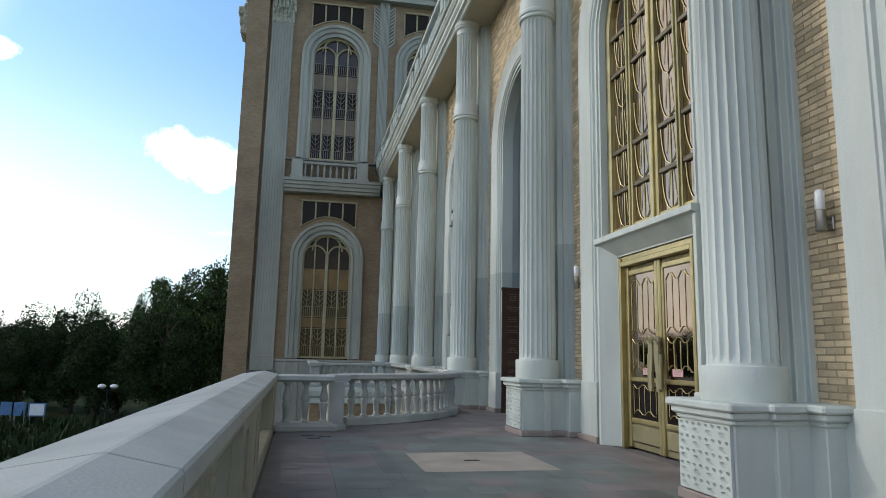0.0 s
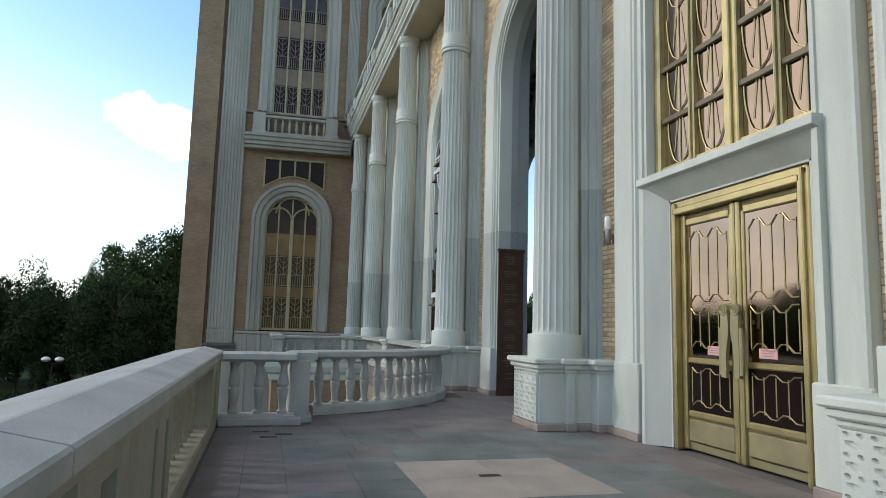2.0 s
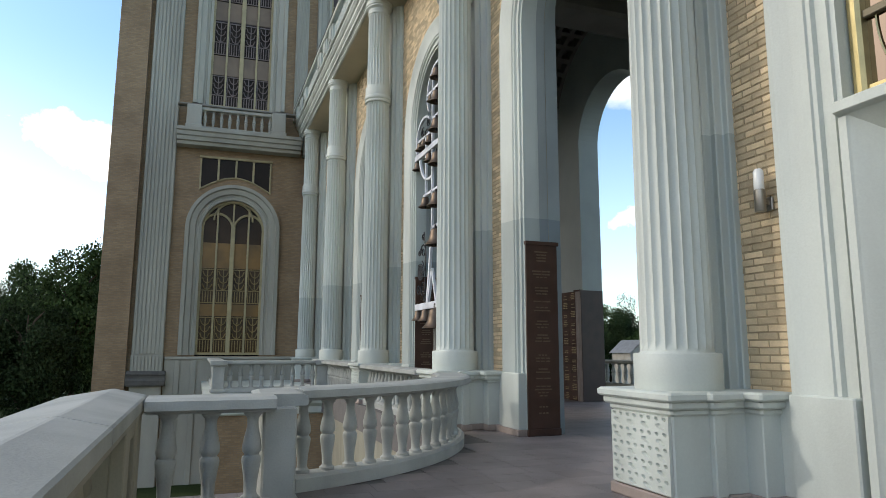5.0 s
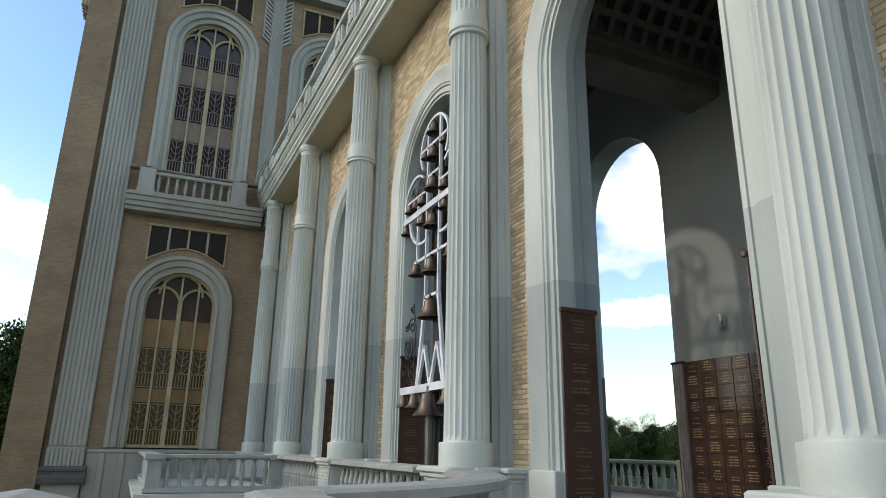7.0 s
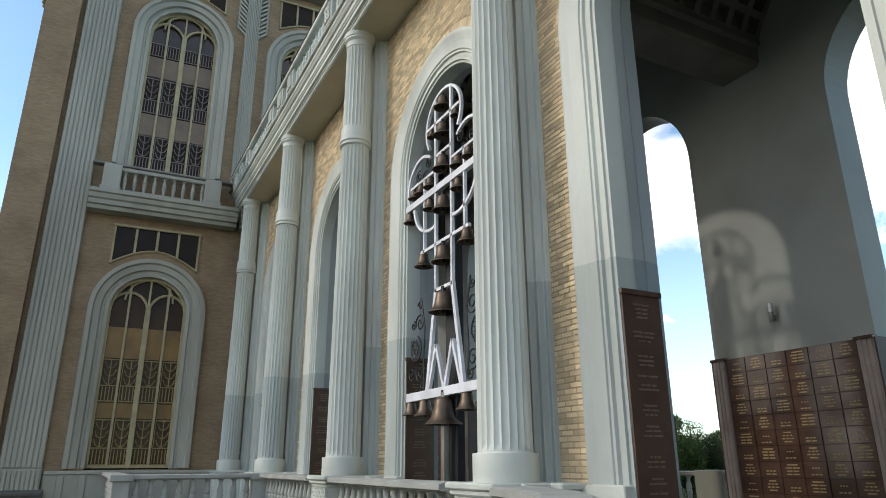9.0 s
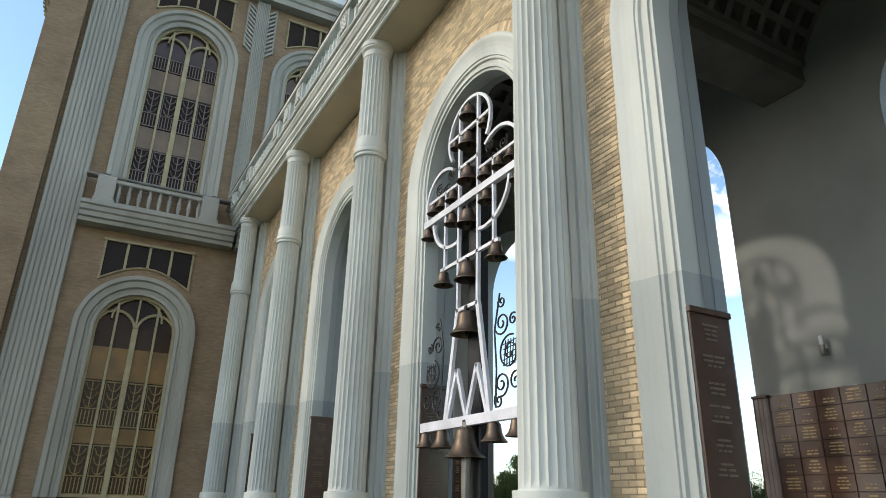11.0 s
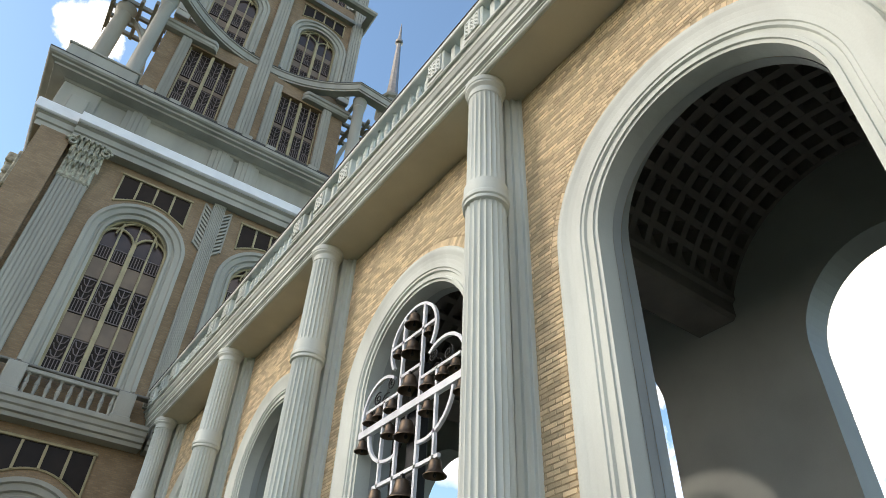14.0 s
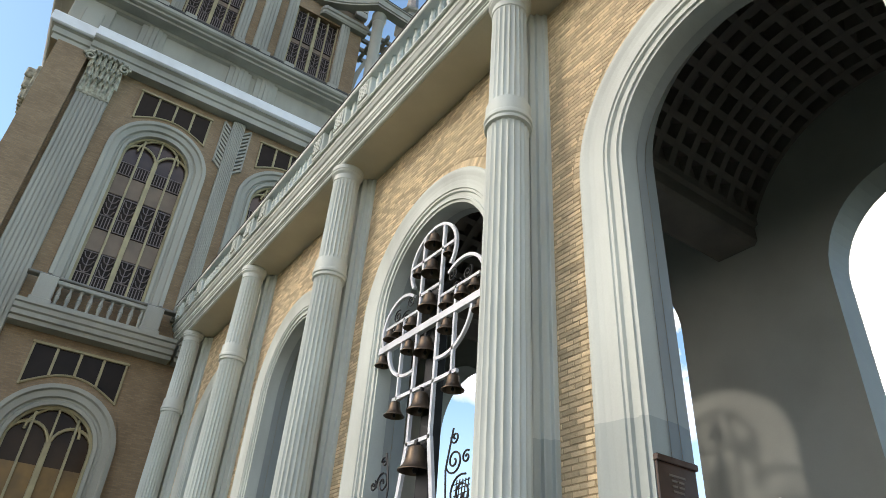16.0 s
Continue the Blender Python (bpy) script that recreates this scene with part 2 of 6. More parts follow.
BELLM = material("bell_bronze", (0.155, 0.115, 0.085), 0.12, 0.42, 0.85, 5, 40, 0.06, dark=0.6)
STEEL = material("painted_steel", (0.80, 0.82, 0.88), 0.05, 0.35, 0.0, 2, 60, 0.03)
IRON = material("wrought_iron", (0.03, 0.03, 0.033), 0.1, 0.5, 0.5, 4, 60, 0.05)
LAMPG = material("opal_glass", (0.85, 0.85, 0.83), 0.02, 0.25, 0, 3, 30, 0.0)
CHROME = material("brushed_steel", (0.35, 0.33, 0.30), 0.05, 0.35, 0.9, 3, 60, 0.02)
PINKPAPER = material("pink_notice", (0.80, 0.45, 0.45), 0.03, 0.6, 0, 3, 30, 0.0)
BLUE = material("blue_sign", (0.10, 0.22, 0.42), 0.05, 0.5, 0, 3, 30, 0.0)
GRASS = material("meadow", (0.035, 0.055, 0.02), 0.35, 0.95, 0, 0.25, 12, 0.5, dark=0.55)
LEAF = material("dark_foliage", (0.034, 0.058, 0.024), 0.3, 0.7, 0, 0.8, 9, 0.1, island=0.45, dark=0.6)
LEAF2 = material("light_foliage", (0.062, 0.105, 0.037), 0.3, 0.7, 0, 0.8, 9, 0.1, island=0.45, dark=0.6)
BARK = material("bark", (0.09, 0.065, 0.045), 0.3, 0.9, 0, 4, 30, 0.6)
ROOF = material("grey_roof", (0.18, 0.19, 0.20), 0.1, 0.7, 0, 2, 40, 0.1)
DARKSTONE = material("sooty_stone", (0.11, 0.105, 0.095), 0.2, 0.85, 0, 4, 40, 0.4)
HOUSE = material("house_render", (0.40, 0.38, 0.34), 0.06, 0.8, 0, 1, 30, 0.1)


VENTGLASS = material("brown_vent_glass", (0.030, 0.021, 0.016), 0.1, 0.3, 0.0, 1, 5, 0.02)
GILTIRON = material("gilt_ironwork", (0.27, 0.19, 0.075), 0.12, 0.45, 0.3, 3, 50, 0.05)
LEAFIRON = material("pale_ironwork", (0.21, 0.165, 0.155), 0.1, 0.55, 0.2, 3, 50, 0.05)
FLASH = material("weathered_flashing", (0.10, 0.10, 0.10), 0.15, 0.6, 0.3, 3, 40, 0.1)
RAILM = material("dark_handrail", (0.22, 0.21, 0.185), 0.12, 0.7, 0, 2, 40, 0.1)
DULL = material("dull_bronze", (0.17, 0.145, 0.10), 0.1, 0.5, 0.5, 3, 50, 0.05)
for m in (LEAF, LEAF2, GRASS):
    m.node_tree.nodes["Principled BSDF"].inputs["Specular IOR Level"].default_value = 0.08
for m in (DARKGLASS, GLASS2, VENTGLASS):
    b = m.node_tree.nodes["Principled BSDF"]
    b.inputs["Specular IOR Level"].default_value, b.inputs["Metallic"].default_value = 0.12, 0.0

# ---- mesh helpers ----
class Shape:
    """Points and faces of one mesh."""

    def __init__(self):
        self.v, self.f = [], []

    def grid(self, rows, loop_u=False, loop_v=False):
        n, k, b = len(rows), len(rows[0]), len(self.v)
        for r in rows:
            self.v += [tuple(p) for p in r]
        for i in range(n if loop_v else n - 1):
            for j in range(k if loop_u else k - 1):
                a, c = i, (i + 1) % n
                d, e = j, (j + 1) % k
                self.f.append((b + a * k + d, b + a * k + e, b + c * k + e, b + c * k + d))
        return self

    def poly(self, pts):
        b = len(self.v)
        self.v += [tuple(p) for p in pts]
        self.f.append(tuple(range(b, b + len(pts))))
        return self

    def box(self, x0, x1, y0, y1, z0, z1, m=None):
        b = len(self.v)
        p = [(x, y, z) for z in (z0, z1) for y in (y0, y1) for x in (x0, x1)]
        self.v += [tuple(m(*q)) for q in p] if m else p
        self.f += [tuple(b + i for i in q) for q in ((0, 2, 3, 1), (4, 5, 7, 6), (0, 1, 5, 4), (2, 6, 7, 3), (0, 4, 6, 2), (1, 3, 7, 5))]
        return self

    def bevel_box(self, x0, x1, y0, y1, z0, z1, c=0.015, m=None):
        """A box whose upper and lower edges and corners are chamfered."""
        def ring(i, z):
            a0, a1, b0, b1 = x0 + i, x1 - i, y0 + i, y1 - i
            pts = [(a0 + c, b0), (a1 - c, b0), (a1, b0 + c), (a1, b1 - c), (a1 - c, b1), (a0 + c, b1), (a0, b1 - c), (a0, b0 + c)]
            return [m(x, y, z) if m else (x, y, z) for x, y in pts]
        rows = [ring(c, z0), ring(0, z0 + c), ring(0, z1 - c), ring(c, z1)]
        self.grid(rows, loop_u=True)
        self.poly(rows[0][::-1]).poly(rows[-1])
        return self

    def lathe(self, prof, n=24, cx=0, cy=0, m=None):
        rows = []
        for r, z in prof:
            row = [(cx + r * math.cos(2 * math.pi * i / n), cy + r * math.sin(2 * math.pi * i / n), z) for i in range(n)]
            rows.append([m(*p) for p in row] if m else row)
        self.grid(rows, loop_u=True)
        self.poly(rows[0][::-1]).poly(rows[-1])
        return self

    def fluted(self, r0, r1, z0, z1, flutes, depth, cx=0, cy=0, sub=5):
        """A fluted shaft, tapering from r0 to r1, with round flute ends."""
        rows = []
        n = flutes * sub
        zs = [(z0, 0), (z0 + 0.05, 0), (z0 + 0.12, 1), (0.5 * (z0 + z1), 1), (z1 - 0.12, 1), (z1 - 0.05, 0), (z1, 0)]
        for z, k in zs:
            r = r0 + (r1 - r0) * (z - z0) / (z1 - z0)
            row = []
            for i in range(n):
                ph = i % sub
                d = (0, 0.75, 1.0, 1.0, 0.75)[ph] if sub == 5 else 0
                rr = r - depth * d * k
                a = 2 * math.pi * (i + 0.5) / n
                row.append((cx + rr * math.cos(a), cy + rr * math.sin(a), z))
            rows.append(row)
        self.grid(rows, loop_u=True)
        self.poly(rows[0][::-1]).poly(rows[-1])
        return self

    def tube(self, pts, r, n=6, m=None):
        pts = [Vector(p) for p in pts]
        rows, up = [], Vector((0.123, 0.9, 0.3)).normalized()
        for i, p in enumerate(pts):
            d = (pts[min(i + 1, len(pts) - 1)] - pts[max(i - 1, 0)]).normalized()
            s = d.cross(up)
            if s.length < 0.05:
                s = d.cross(Vector((1, 0, 0)))
            s.normalize()
            t = d.cross(s)
            rr = r[i] if isinstance(r, (list, tuple)) else r
            rows.append([p + (s * math.cos(2 * math.pi * k / n) + t * math.sin(2 * math.pi * k / n)) * rr for k in range(n)])
        if m:
            rows = [[m(*p) for p in row] for row in rows]
        self.grid(rows, loop_u=True)
        self.poly(rows[0][::-1]).poly(rows[-1])
        return self

    def mesh(self, name, mat, smooth=0.0):
        me = bpy.data.meshes.new(name)
        me.from_pydata(self.v, [], self.f)
        me.materials.append(mat)
        bm = bmesh.new()
        bm.from_mesh(me)
        if len(self.f) < 40000:
            bmesh.ops.recalc_face_normals(bm, faces=bm.faces)
        if smooth:
            for f in bm.faces:
                f.smooth = len(f.verts) < 5
            for e in bm.edges:
                if len(e.link_faces) == 2 and e.calc_face_angle(0) > radians(smooth):
                    e.smooth = False
        bm.to_mesh(me)
        bm.free()
        me.update()
        return me


def place_of(ob):
    m = ob.matrix_basis.copy()
    while ob.parent:
        m = ob.parent.matrix_basis @ ob.matrix_parent_inverse @ m
        ob = ob.parent
    return m


def part(name, shape, mat, parent=None, label="", smooth=0.0):
    """One mesh object, in world coordinates, under a thing or a part."""
    ob = new(name, shape.mesh(name, mat, smooth) if isinstance(shape, Shape) else shape)
    if parent:
        ob.parent = parent
        ob.matrix_parent_inverse = place_of(parent).inverted()
    return tagged(ob, label)


def thing(name, at, label, category, group="", kind=""):
    ob = new(name)
    ob.empty_display_size = 0.2
    ob.matrix_basis = Matrix.Translation(at)
    return tagged(ob, label, category, group, kind)


# ---- the plan ----
WX = 6.3                     # face of the arcade wall
PITCH = 6.3                  # from column to column
COLX = 5.6
COLS = [15.62 + PITCH * i for i in range(-2, 5)]     # bay lines, to the tower's corner
COLY = -0.14                 # the columns stand a little off them
HALF, TRIM, SPRING = 1.48, 2.15, 7.55           # arches of the glazed bays
WIDE, LOFT = 1.68, 7.32      # half width and springing of the open arches
DEEP = 0.72                  # thickness of the arcade wall
BACKX = 11.3                 # inner face of the back wall
CEIL = 11.5
SHIFT = -0.27                # the open arches and their vaults stand off the bay lines
TU, TN = Vector((math.cos(radians(-1.5)), math.sin(radians(-1.5)), 0)), Vector((math.sin(radians(-1.5)), -math.cos(radians(-1.5)), 0))
TO = Vector((0.73, 42.51, 0))


def tower_at(u, d, z):
    """Along the tower's face, out of it, and up."""
    return TO + TU * u + TN * d + Vector((0, 0, z))


def arcade_at(yc):
    return lambda u, d, z: Vector((WX - d, yc + u, z))


def arch_line(half, z0, spring, n=20):
    """Points (u, z) of an opening's edge, from one foot over the crown to the other."""
    if n == 0:
        return [(-half, z0), (-half, spring), (half, spring), (half, z0)]
    pts = [(-half, z0)]
    pts += [(-half * math.cos(math.pi * i / n), spring + half * math.sin(math.pi * i / n)) for i in range(n + 1)]
    return pts + [(half, z0)]


def arch_band(s, at, half, z0, spring, prof, n=20):
    """A moulding of profile (outwards from the edge, out of the wall) round an opening."""
    lines = [[at(u, d, z) for u, z in arch_line(half + r, z0, spring, n)] for r, d in prof]
    rows = [list(c) for c in zip(*lines)]
    s.grid(rows)
    s.poly(rows[0]).poly(rows[-1])
    return s


def pierced_wall(s, at, u0, u1, z0, z1, half, zb, spring, d0, d1, n=20):
    """A wall between d0 and d1 with an arched opening through it."""
    line = arch_line(half, zb, spring, n)
    for d in (d0, d1):
        s.poly([at(u0, d, z0), at(-half, d, z0), at(-half, d, z1), at(u0, d, z1)])
        s.poly([at(half, d, z0), at(u1, d, z0), at(u1, d, z1), at(half, d, z1)])
        if zb > z0:
            s.poly([at(-half, d, z0), at(half, d, z0), at(half, d, zb), at(-half, d, zb)])
        for (ua, za), (ub, zc) in zip(line[1:-2], line[2:-1]):
            s.poly([at(ua, d, za), at(ub, d, zc), at(ub, d, z1), at(ua, d, z1)])
    s.grid([[at(u, d0, z) for u, z in line], [at(u, d1, z) for u, z in line]])
    if zb > z0:
        s.poly([at(-half, d0, zb), at(half, d0, zb), at(half, d1, zb), at(-half, d1, zb)])
    s.poly([at(u0, d0, z1), at(u1, d0, z1), at(u1, d1, z1), at(u0, d1, z1)])
    for u in (u0, u1):
        s.poly([at(u, d0, z0), at(u, d0, z1), at(u, d1, z1), at(u, d1, z0)])
    return s


def run(s, pts, prof):
    """A moulding along a line on the ground plan; profile (to the left of the line, height)."""
    pts = [Vector((x, y, 0)) for x, y in pts]
    rows = []
    for i, p in enumerate(pts):
        a = (p - pts[i - 1]).normalized() if i else None
        b = (pts[i + 1] - p).normalized() if i < len(pts) - 1 else None
        d = ((a or b) + (b or a)).normalized()
        k = 1 / max(d.dot(a or b), 0.4)
        side = Vector((-d.y, d.x, 0)) * k
        rows.append([p + side * o + Vector((0, 0, z)) for o, z in prof])
    s.grid(rows, loop_u=True)
    s.poly(rows[0]).poly(rows[-1])
    return s

# ---- ground and terrace ----
GZ = -4.5
s = Shape()
s.grid([[(x * 40, y * 40, GZ) for x in range(-30, 31)] for y in range(-30, 31)])
ground = part("ground", s, GRASS)
tagged(ground, "rough green grass and low planting below the terrace", "ground", kind="structure")


def circle3(a, b, c):
    ax, ay, bx, by, cx, cy = *a, *b, *c
    d = 2 * (ax * (by - cy) + bx * (cy - ay) + cx * (ay - by))
    ux = ((ax * ax + ay * ay) * (by - cy) + (bx * bx + by * by) * (cy - ay) + (cx * cx + cy * cy) * (ay - by)) / d
    uy = ((ax * ax + ay * ay) * (cx - bx) + (bx * bx + by * by) * (ax - cx) + (cx * cx + cy * cy) * (bx - ax)) / d
    return Vector((ux, uy)), math.hypot(ax - ux, ay - uy)


ARC_C, ARC_R = circle3((1.95, 17.12), (3.4, 17.9), (5.05, 20.6))
a0 = math.atan2(17.12 - ARC_C.y, 1.95 - ARC_C.x)
a1 = math.atan2(20.9 - ARC_C.y, 5.12 - ARC_C.x)
ARC = [(ARC_C.x + ARC_R * math.cos(a0 + (a1 - a0) * i / 24), ARC_C.y + ARC_R * math.sin(a0 + (a1 - a0) * i / 24)) for i in range(25)]

floor_edge = [(0.1, -12), (0.1, 16.2), (1.9, 16.2), (1.9, 17.2)] + [(x - 0.1, y + 0.2) for x, y in ARC[1:]] + [(5.2, 41), (17, 41), (17, -12)]
s = Shape()
s.poly([(x, y, -0.012) for x, y in floor_edge]).poly([(x, y, -0.7) for x, y in floor_edge][::-1])
s.grid([[(x, y, -0.7) for x, y in floor_edge], [(x, y, -0.012) for x, y in floor_edge]], loop_u=True)
floor = part("floor", s, JOINT)
tagged(floor, "terrace floor of pink and green-grey stone slabs with dark joints", "floor", kind="structure")
s = Shape()
low = [(0.3, -12), (0.3, 16.0), (2.1, 16.0), (2.1, 17.4)] + [(x - 0.2, y + 0.35) for x, y in ARC[1:]] + [(5.4, 41), (16.8, 41), (16.8, -12)]
s.grid([[(x, y, GZ) for x, y in low], [(x, y, -0.65) for x, y in low]], loop_u=True)
tagged(part("retaining_wall", s, PARA), "khaki concrete retaining wall under the terrace", "wall", kind="structure")

# far platform before the tower
s = Shape()
plat = [(1.55, 33.4), (5.5, 33.4), (5.5, 43), (1.55, 43)]
s.poly([(x, y, -0.01) for x, y in plat])
tagged(part("platform_wall", Shape().grid([[(x, y, z) for x, y in plat] for z in (GZ, -0.75)], loop_u=True), TOWER), "brown brick wall under the platform before the tower", "wall", kind="structure")
run(s, [(1.5, 43), (1.5, 33.35), (5.6, 33.35)], [(0.0, -0.75), (-0.06, -0.7), (-0.06, -0.5), (-0.18, -0.4), (-0.25, -0.2), (-0.25, -0.02), (0.3, -0.011), (0.3, -0.75)])
tagged(part("platform", s, PAINT), "raised platform before the tower with a moulded pale edge", "platform", kind="structure")

# ---- balusters and rails ----
BAL = [(0.072, 0), (0.072, 0.03), (0.055, 0.04), (0.048, 0.06), (0.051, 0.14), (0.060, 0.21), (0.071, 0.28), (0.075, 0.315), (0.070, 0.34), (0.056, 0.352), (0.056, 0.362),
       (0.070, 0.378), (0.075, 0.405), (0.073, 0.43), (0.062, 0.49), (0.047, 0.555), (0.042, 0.61), (0.046, 0.645), (0.062, 0.668), (0.073, 0.68), (0.073, 0.70)]
bal_mesh = Shape().lathe([(r * 1.12, z) for r, z in BAL], 14).mesh("baluster", CONC, 50)
RAILP = [(-0.27, 0.0), (-0.27, -0.075), (-0.25, -0.085), (-0.15, -0.09), (-0.14, -0.115), (0.14, -0.115), (0.15, -0.09), (0.25, -0.085), (0.27, -0.075), (0.27, 0.0), (0.20, 0.022), (-0.20, 0.022)]


def along(pts, step):
    """Evenly spaced points on a line, half a step in from its ends."""
    seg = [math.dist(a, b) for a, b in zip(pts, pts[1:])]
    total = sum(seg)
    n = max(1, round(total / step))
    for k in range(n):
        d = (k + 0.5) * total / n
        for (a, b), l in zip(zip(pts, pts[1:]), seg):
            if d <= l:
                yield (a[0] + (b[0] - a[0]) * d / l, a[1] + (b[1] - a[1]) * d / l)
                break
            d -= l


def balustrade(name, pts, label, top=1.045, base=0.0, step=0.30, width=1.0, mat=CONC, group="balustrades"):
    t = thing(name, (pts[0][0], pts[0][1], base), label, "balustrade", group)
    h = top - base
    part("handrail", run(Shape(), pts, [(o * width, top - 0.022 + z) for o, z in RAILP]), mat, t)
    part("base_rail", run(Shape(), pts, [(-0.17 * width, base), (-0.17 * width, base + 0.13), (-0.12 * width, base + 0.16), (0.12 * width, base + 0.16), (0.17 * width, base + 0.13), (0.17 * width, base)]), mat, t)
    k = (h - 0.16 - 0.135) / 0.70
    for x, y in along(pts, step):
        b = new("baluster", bal_mesh)
        b.parent = t
        b.matrix_parent_inverse = place_of(t).inverted()
        b.matrix_basis = Matrix.Translation((x, y, base + 0.16)) @ Matrix.Diagonal((k if k < 0.8 else 1, k if k < 0.8 else 1, k, 1))
    return t


def pier(t, x0, x1, y0, y1, z0=0.0, z1=1.0, mat=CONC):
    s = Shape().bevel_box(x0, x1, y0, y1, z0, z1, 0.02)
    s.bevel_box(x0 - 0.05, x1 + 0.05, y0 - 0.05, y1 + 0.05, z0, z0 + 0.12, 0.02)
    part("pier", s, mat, t)


def ornament_panel(parent, at, u0, u1, z0, z1, mat, nu=5, nz=9):
    """A carved plate: in every cell two small pits over one slanting drop-shaped pit."""
    s = Shape()
    D = 0.032
    ring8 = ((-1, -1), (0, -1), (1, -1), (1, 0), (1, 1), (0, 1), (-1, 1), (-1, 0))

    def pit(a0, a1, b0, b1, r, lean):
        ca, cb, ha, hb = (a0 + a1) / 2, (b0 + b1) / 2, (a1 - a0) / 2, (b1 - b0) / 2
        outer = [at(ca + ha * p, D, cb + hb * q) for p, q in ring8]
        lip = [(ca + ha * (r * p * (0.75 if p * q else 1) * (0.6 if q < 0 else 1) + lean * q), cb + hb * r * 1.2 * q * (0.75 if p * q else 1)) for p, q in ring8]
        front, deep = [at(a, D, b) for a, b in lip], [at(ca + (a - ca) * 0.7, 0.002, cb + (b - cb) * 0.7) for a, b in lip]
        s.grid([outer, front, deep], loop_u=True).poly(deep)

    for i in range(nu):
        for j in range(nz):
            a0, a1 = u0 + i * (u1 - u0) / nu, u0 + (i + 1) * (u1 - u0) / nu
            b0, b1 = z0 + j * (z1 - z0) / nz, z0 + (j + 1) * (z1 - z0) / nz
            am, bm = (a0 + a1) / 2, b0 + 0.6 * (b1 - b0)
            pit(a0, a1, b0, bm, 0.62, 0.2)
            pit(a0, am, bm, b1, 0.6, 0.1)
            pit(am, a1, bm, b1, 0.6, 0.1)
    edge = [(u0, z0), (u1, z0), (u1, z1), (u0, z1)]
    s.grid([[at(a, d, b) for a, b in edge] for d in (0.0, D)], loop_u=True)
    part("lattice", s, mat, parent)


b1 = balustrade("curved_balustrade", ARC, "curved pale concrete balustrade with vase balusters on the terrace edge")
b2 = balustrade("corner_balustrade", [(0.62, 16.05), (1.66, 16.05)], "short pale concrete balustrade at the terrace corner", step=0.34)
pier(b2, 1.58, 1.88, 16.10, 17.2, 0, 0.93, CONC)
part("base_slab", Shape().bevel_box(0.6, 1.76, 15.80, 16.27, 0.0, 0.12, 0.02), CONC, b2)
part("coping", run(Shape(), [(1.75, 16.22), (1.78, 17.0), (2.0, 17.14)], [(o * 0.9, 1.016 + z) for o, z in RAILP]), CONC, b2)
b3 = balustrade("platform_balustrade", [(1.9, 33.6), (5.0, 33.6)], "straight pale balustrade round the platform before the tower", step=0.33)
pier(b3, 1.5, 1.9, 33.4, 33.8, 0, 0.9)
pier(b3, 4.95, 5.35, 33.4, 33.8, 0, 0.9)
part("coping", Shape().bevel_box(1.42, 1.98, 33.32, 33.88, 0.88, 1.05, 0.02), CONC, b3)
part("coping", Shape().bevel_box(4.87, 5.43, 33.32, 33.88, 0.88, 1.05, 0.02), CONC, b3)
b4 = balustrade("side_balustrade", [(1.7, 33.9), (1.7, 42.2)], "pale balustrade along the platform's open side", step=0.36)
for i in (3, 4):
    balustrade("bay_balustrade", [(5.35, COLS[i] + 0.75), (5.35, COLS[i + 1] - 0.75)], "pale balustrade between two column plinths", step=0.33, group="bay balustrades")
bb = balustrade("back_balustrade", [(16.5, 44), (16.5, -6)], "pale balustrade along the far terrace edge", step=0.4, mat=PARA, group="balustrades")
for y in range(-2, 44, 6):
    pier(bb, 16.2, 16.75, y - 0.5, y + 0.5, 0, 1.08, PARA)

# solid parapet, with panels between pilasters on its inner side
par = thing("parapet", (0.35, 0, 0), "long concrete parapet of panelled piers and balusters under a broad coping", "parapet")
part("base", Shape().bevel_box(0.12, 0.585, -8, 16.2, -0.02, 0.16, 0.02), PARA, par)
COPING = [(-0.08, 0.955), (-0.08, 1.03), (-0.065, 1.042), (0.32, 1.104), (0.345, 1.104), (0.59, 1.048), (0.605, 1.035), (0.605, 0.95), (0.59, 0.938), (0.12, 0.938)]
for k in range(10):
    y0 = -11.4 + k * 2.8
    y1 = min(y0 + 2.78, 16.32)
    if y0 < 16:
        ends = [[(x, y, z) for x, z in COPING] for y in (y0, y1)]
        part("coping", Shape().grid(ends, loop_u=True).poly(ends[0]).poly(ends[1]), CONC, par, "pale weathered concrete coping")
part("bed_joint", Shape().bevel_box(0.0, 0.588, -8, 16.3, 0.89, 0.945, 0.008).box(0.02, 0.575, -8, 16.3, 0.94, 1.04), PARA, par, "dark mortar bed under the coping")
par_bal = Shape().lathe([(r, z * 1.05) for r, z in BAL], 14).mesh("parapet_baluster", PARA, 50)
PIERS = [(-4.2, -1.7), (2.1, 4.6), (8.4, 10.9), (14.8, 16.12)]
for y0, y1 in PIERS:
    s = Shape().bevel_box(0.15, 0.50, y0, y1, 0.15, 0.9, 0.01)
    cuts = [y0 + c for c in (0.34, 0.68, 0.90, 0.93, 1.70, 1.85, 2.15, 2.32) if y0 + c < y1 - 0.1]
    cuts = [y0] + (cuts if len(cuts) % 2 == 0 else cuts[:-1]) + [y1]
    for k, (a, b) in enumerate(zip(cuts, cuts[1:])):
        if k % 2 == 0:
            s.bevel_box(0.495, 0.585, a, b, 0.15, 0.9, 0.008)
        elif b - a > 0.05:
            s.bevel_box(0.495, 0.582, a - 0.004, b + 0.004, 0.15, 0.27, 0.006).bevel_box(0.495, 0.582, a - 0.004, b + 0.004, 0.80, 0.9, 0.006)
    part("pier", s, PARA, par)
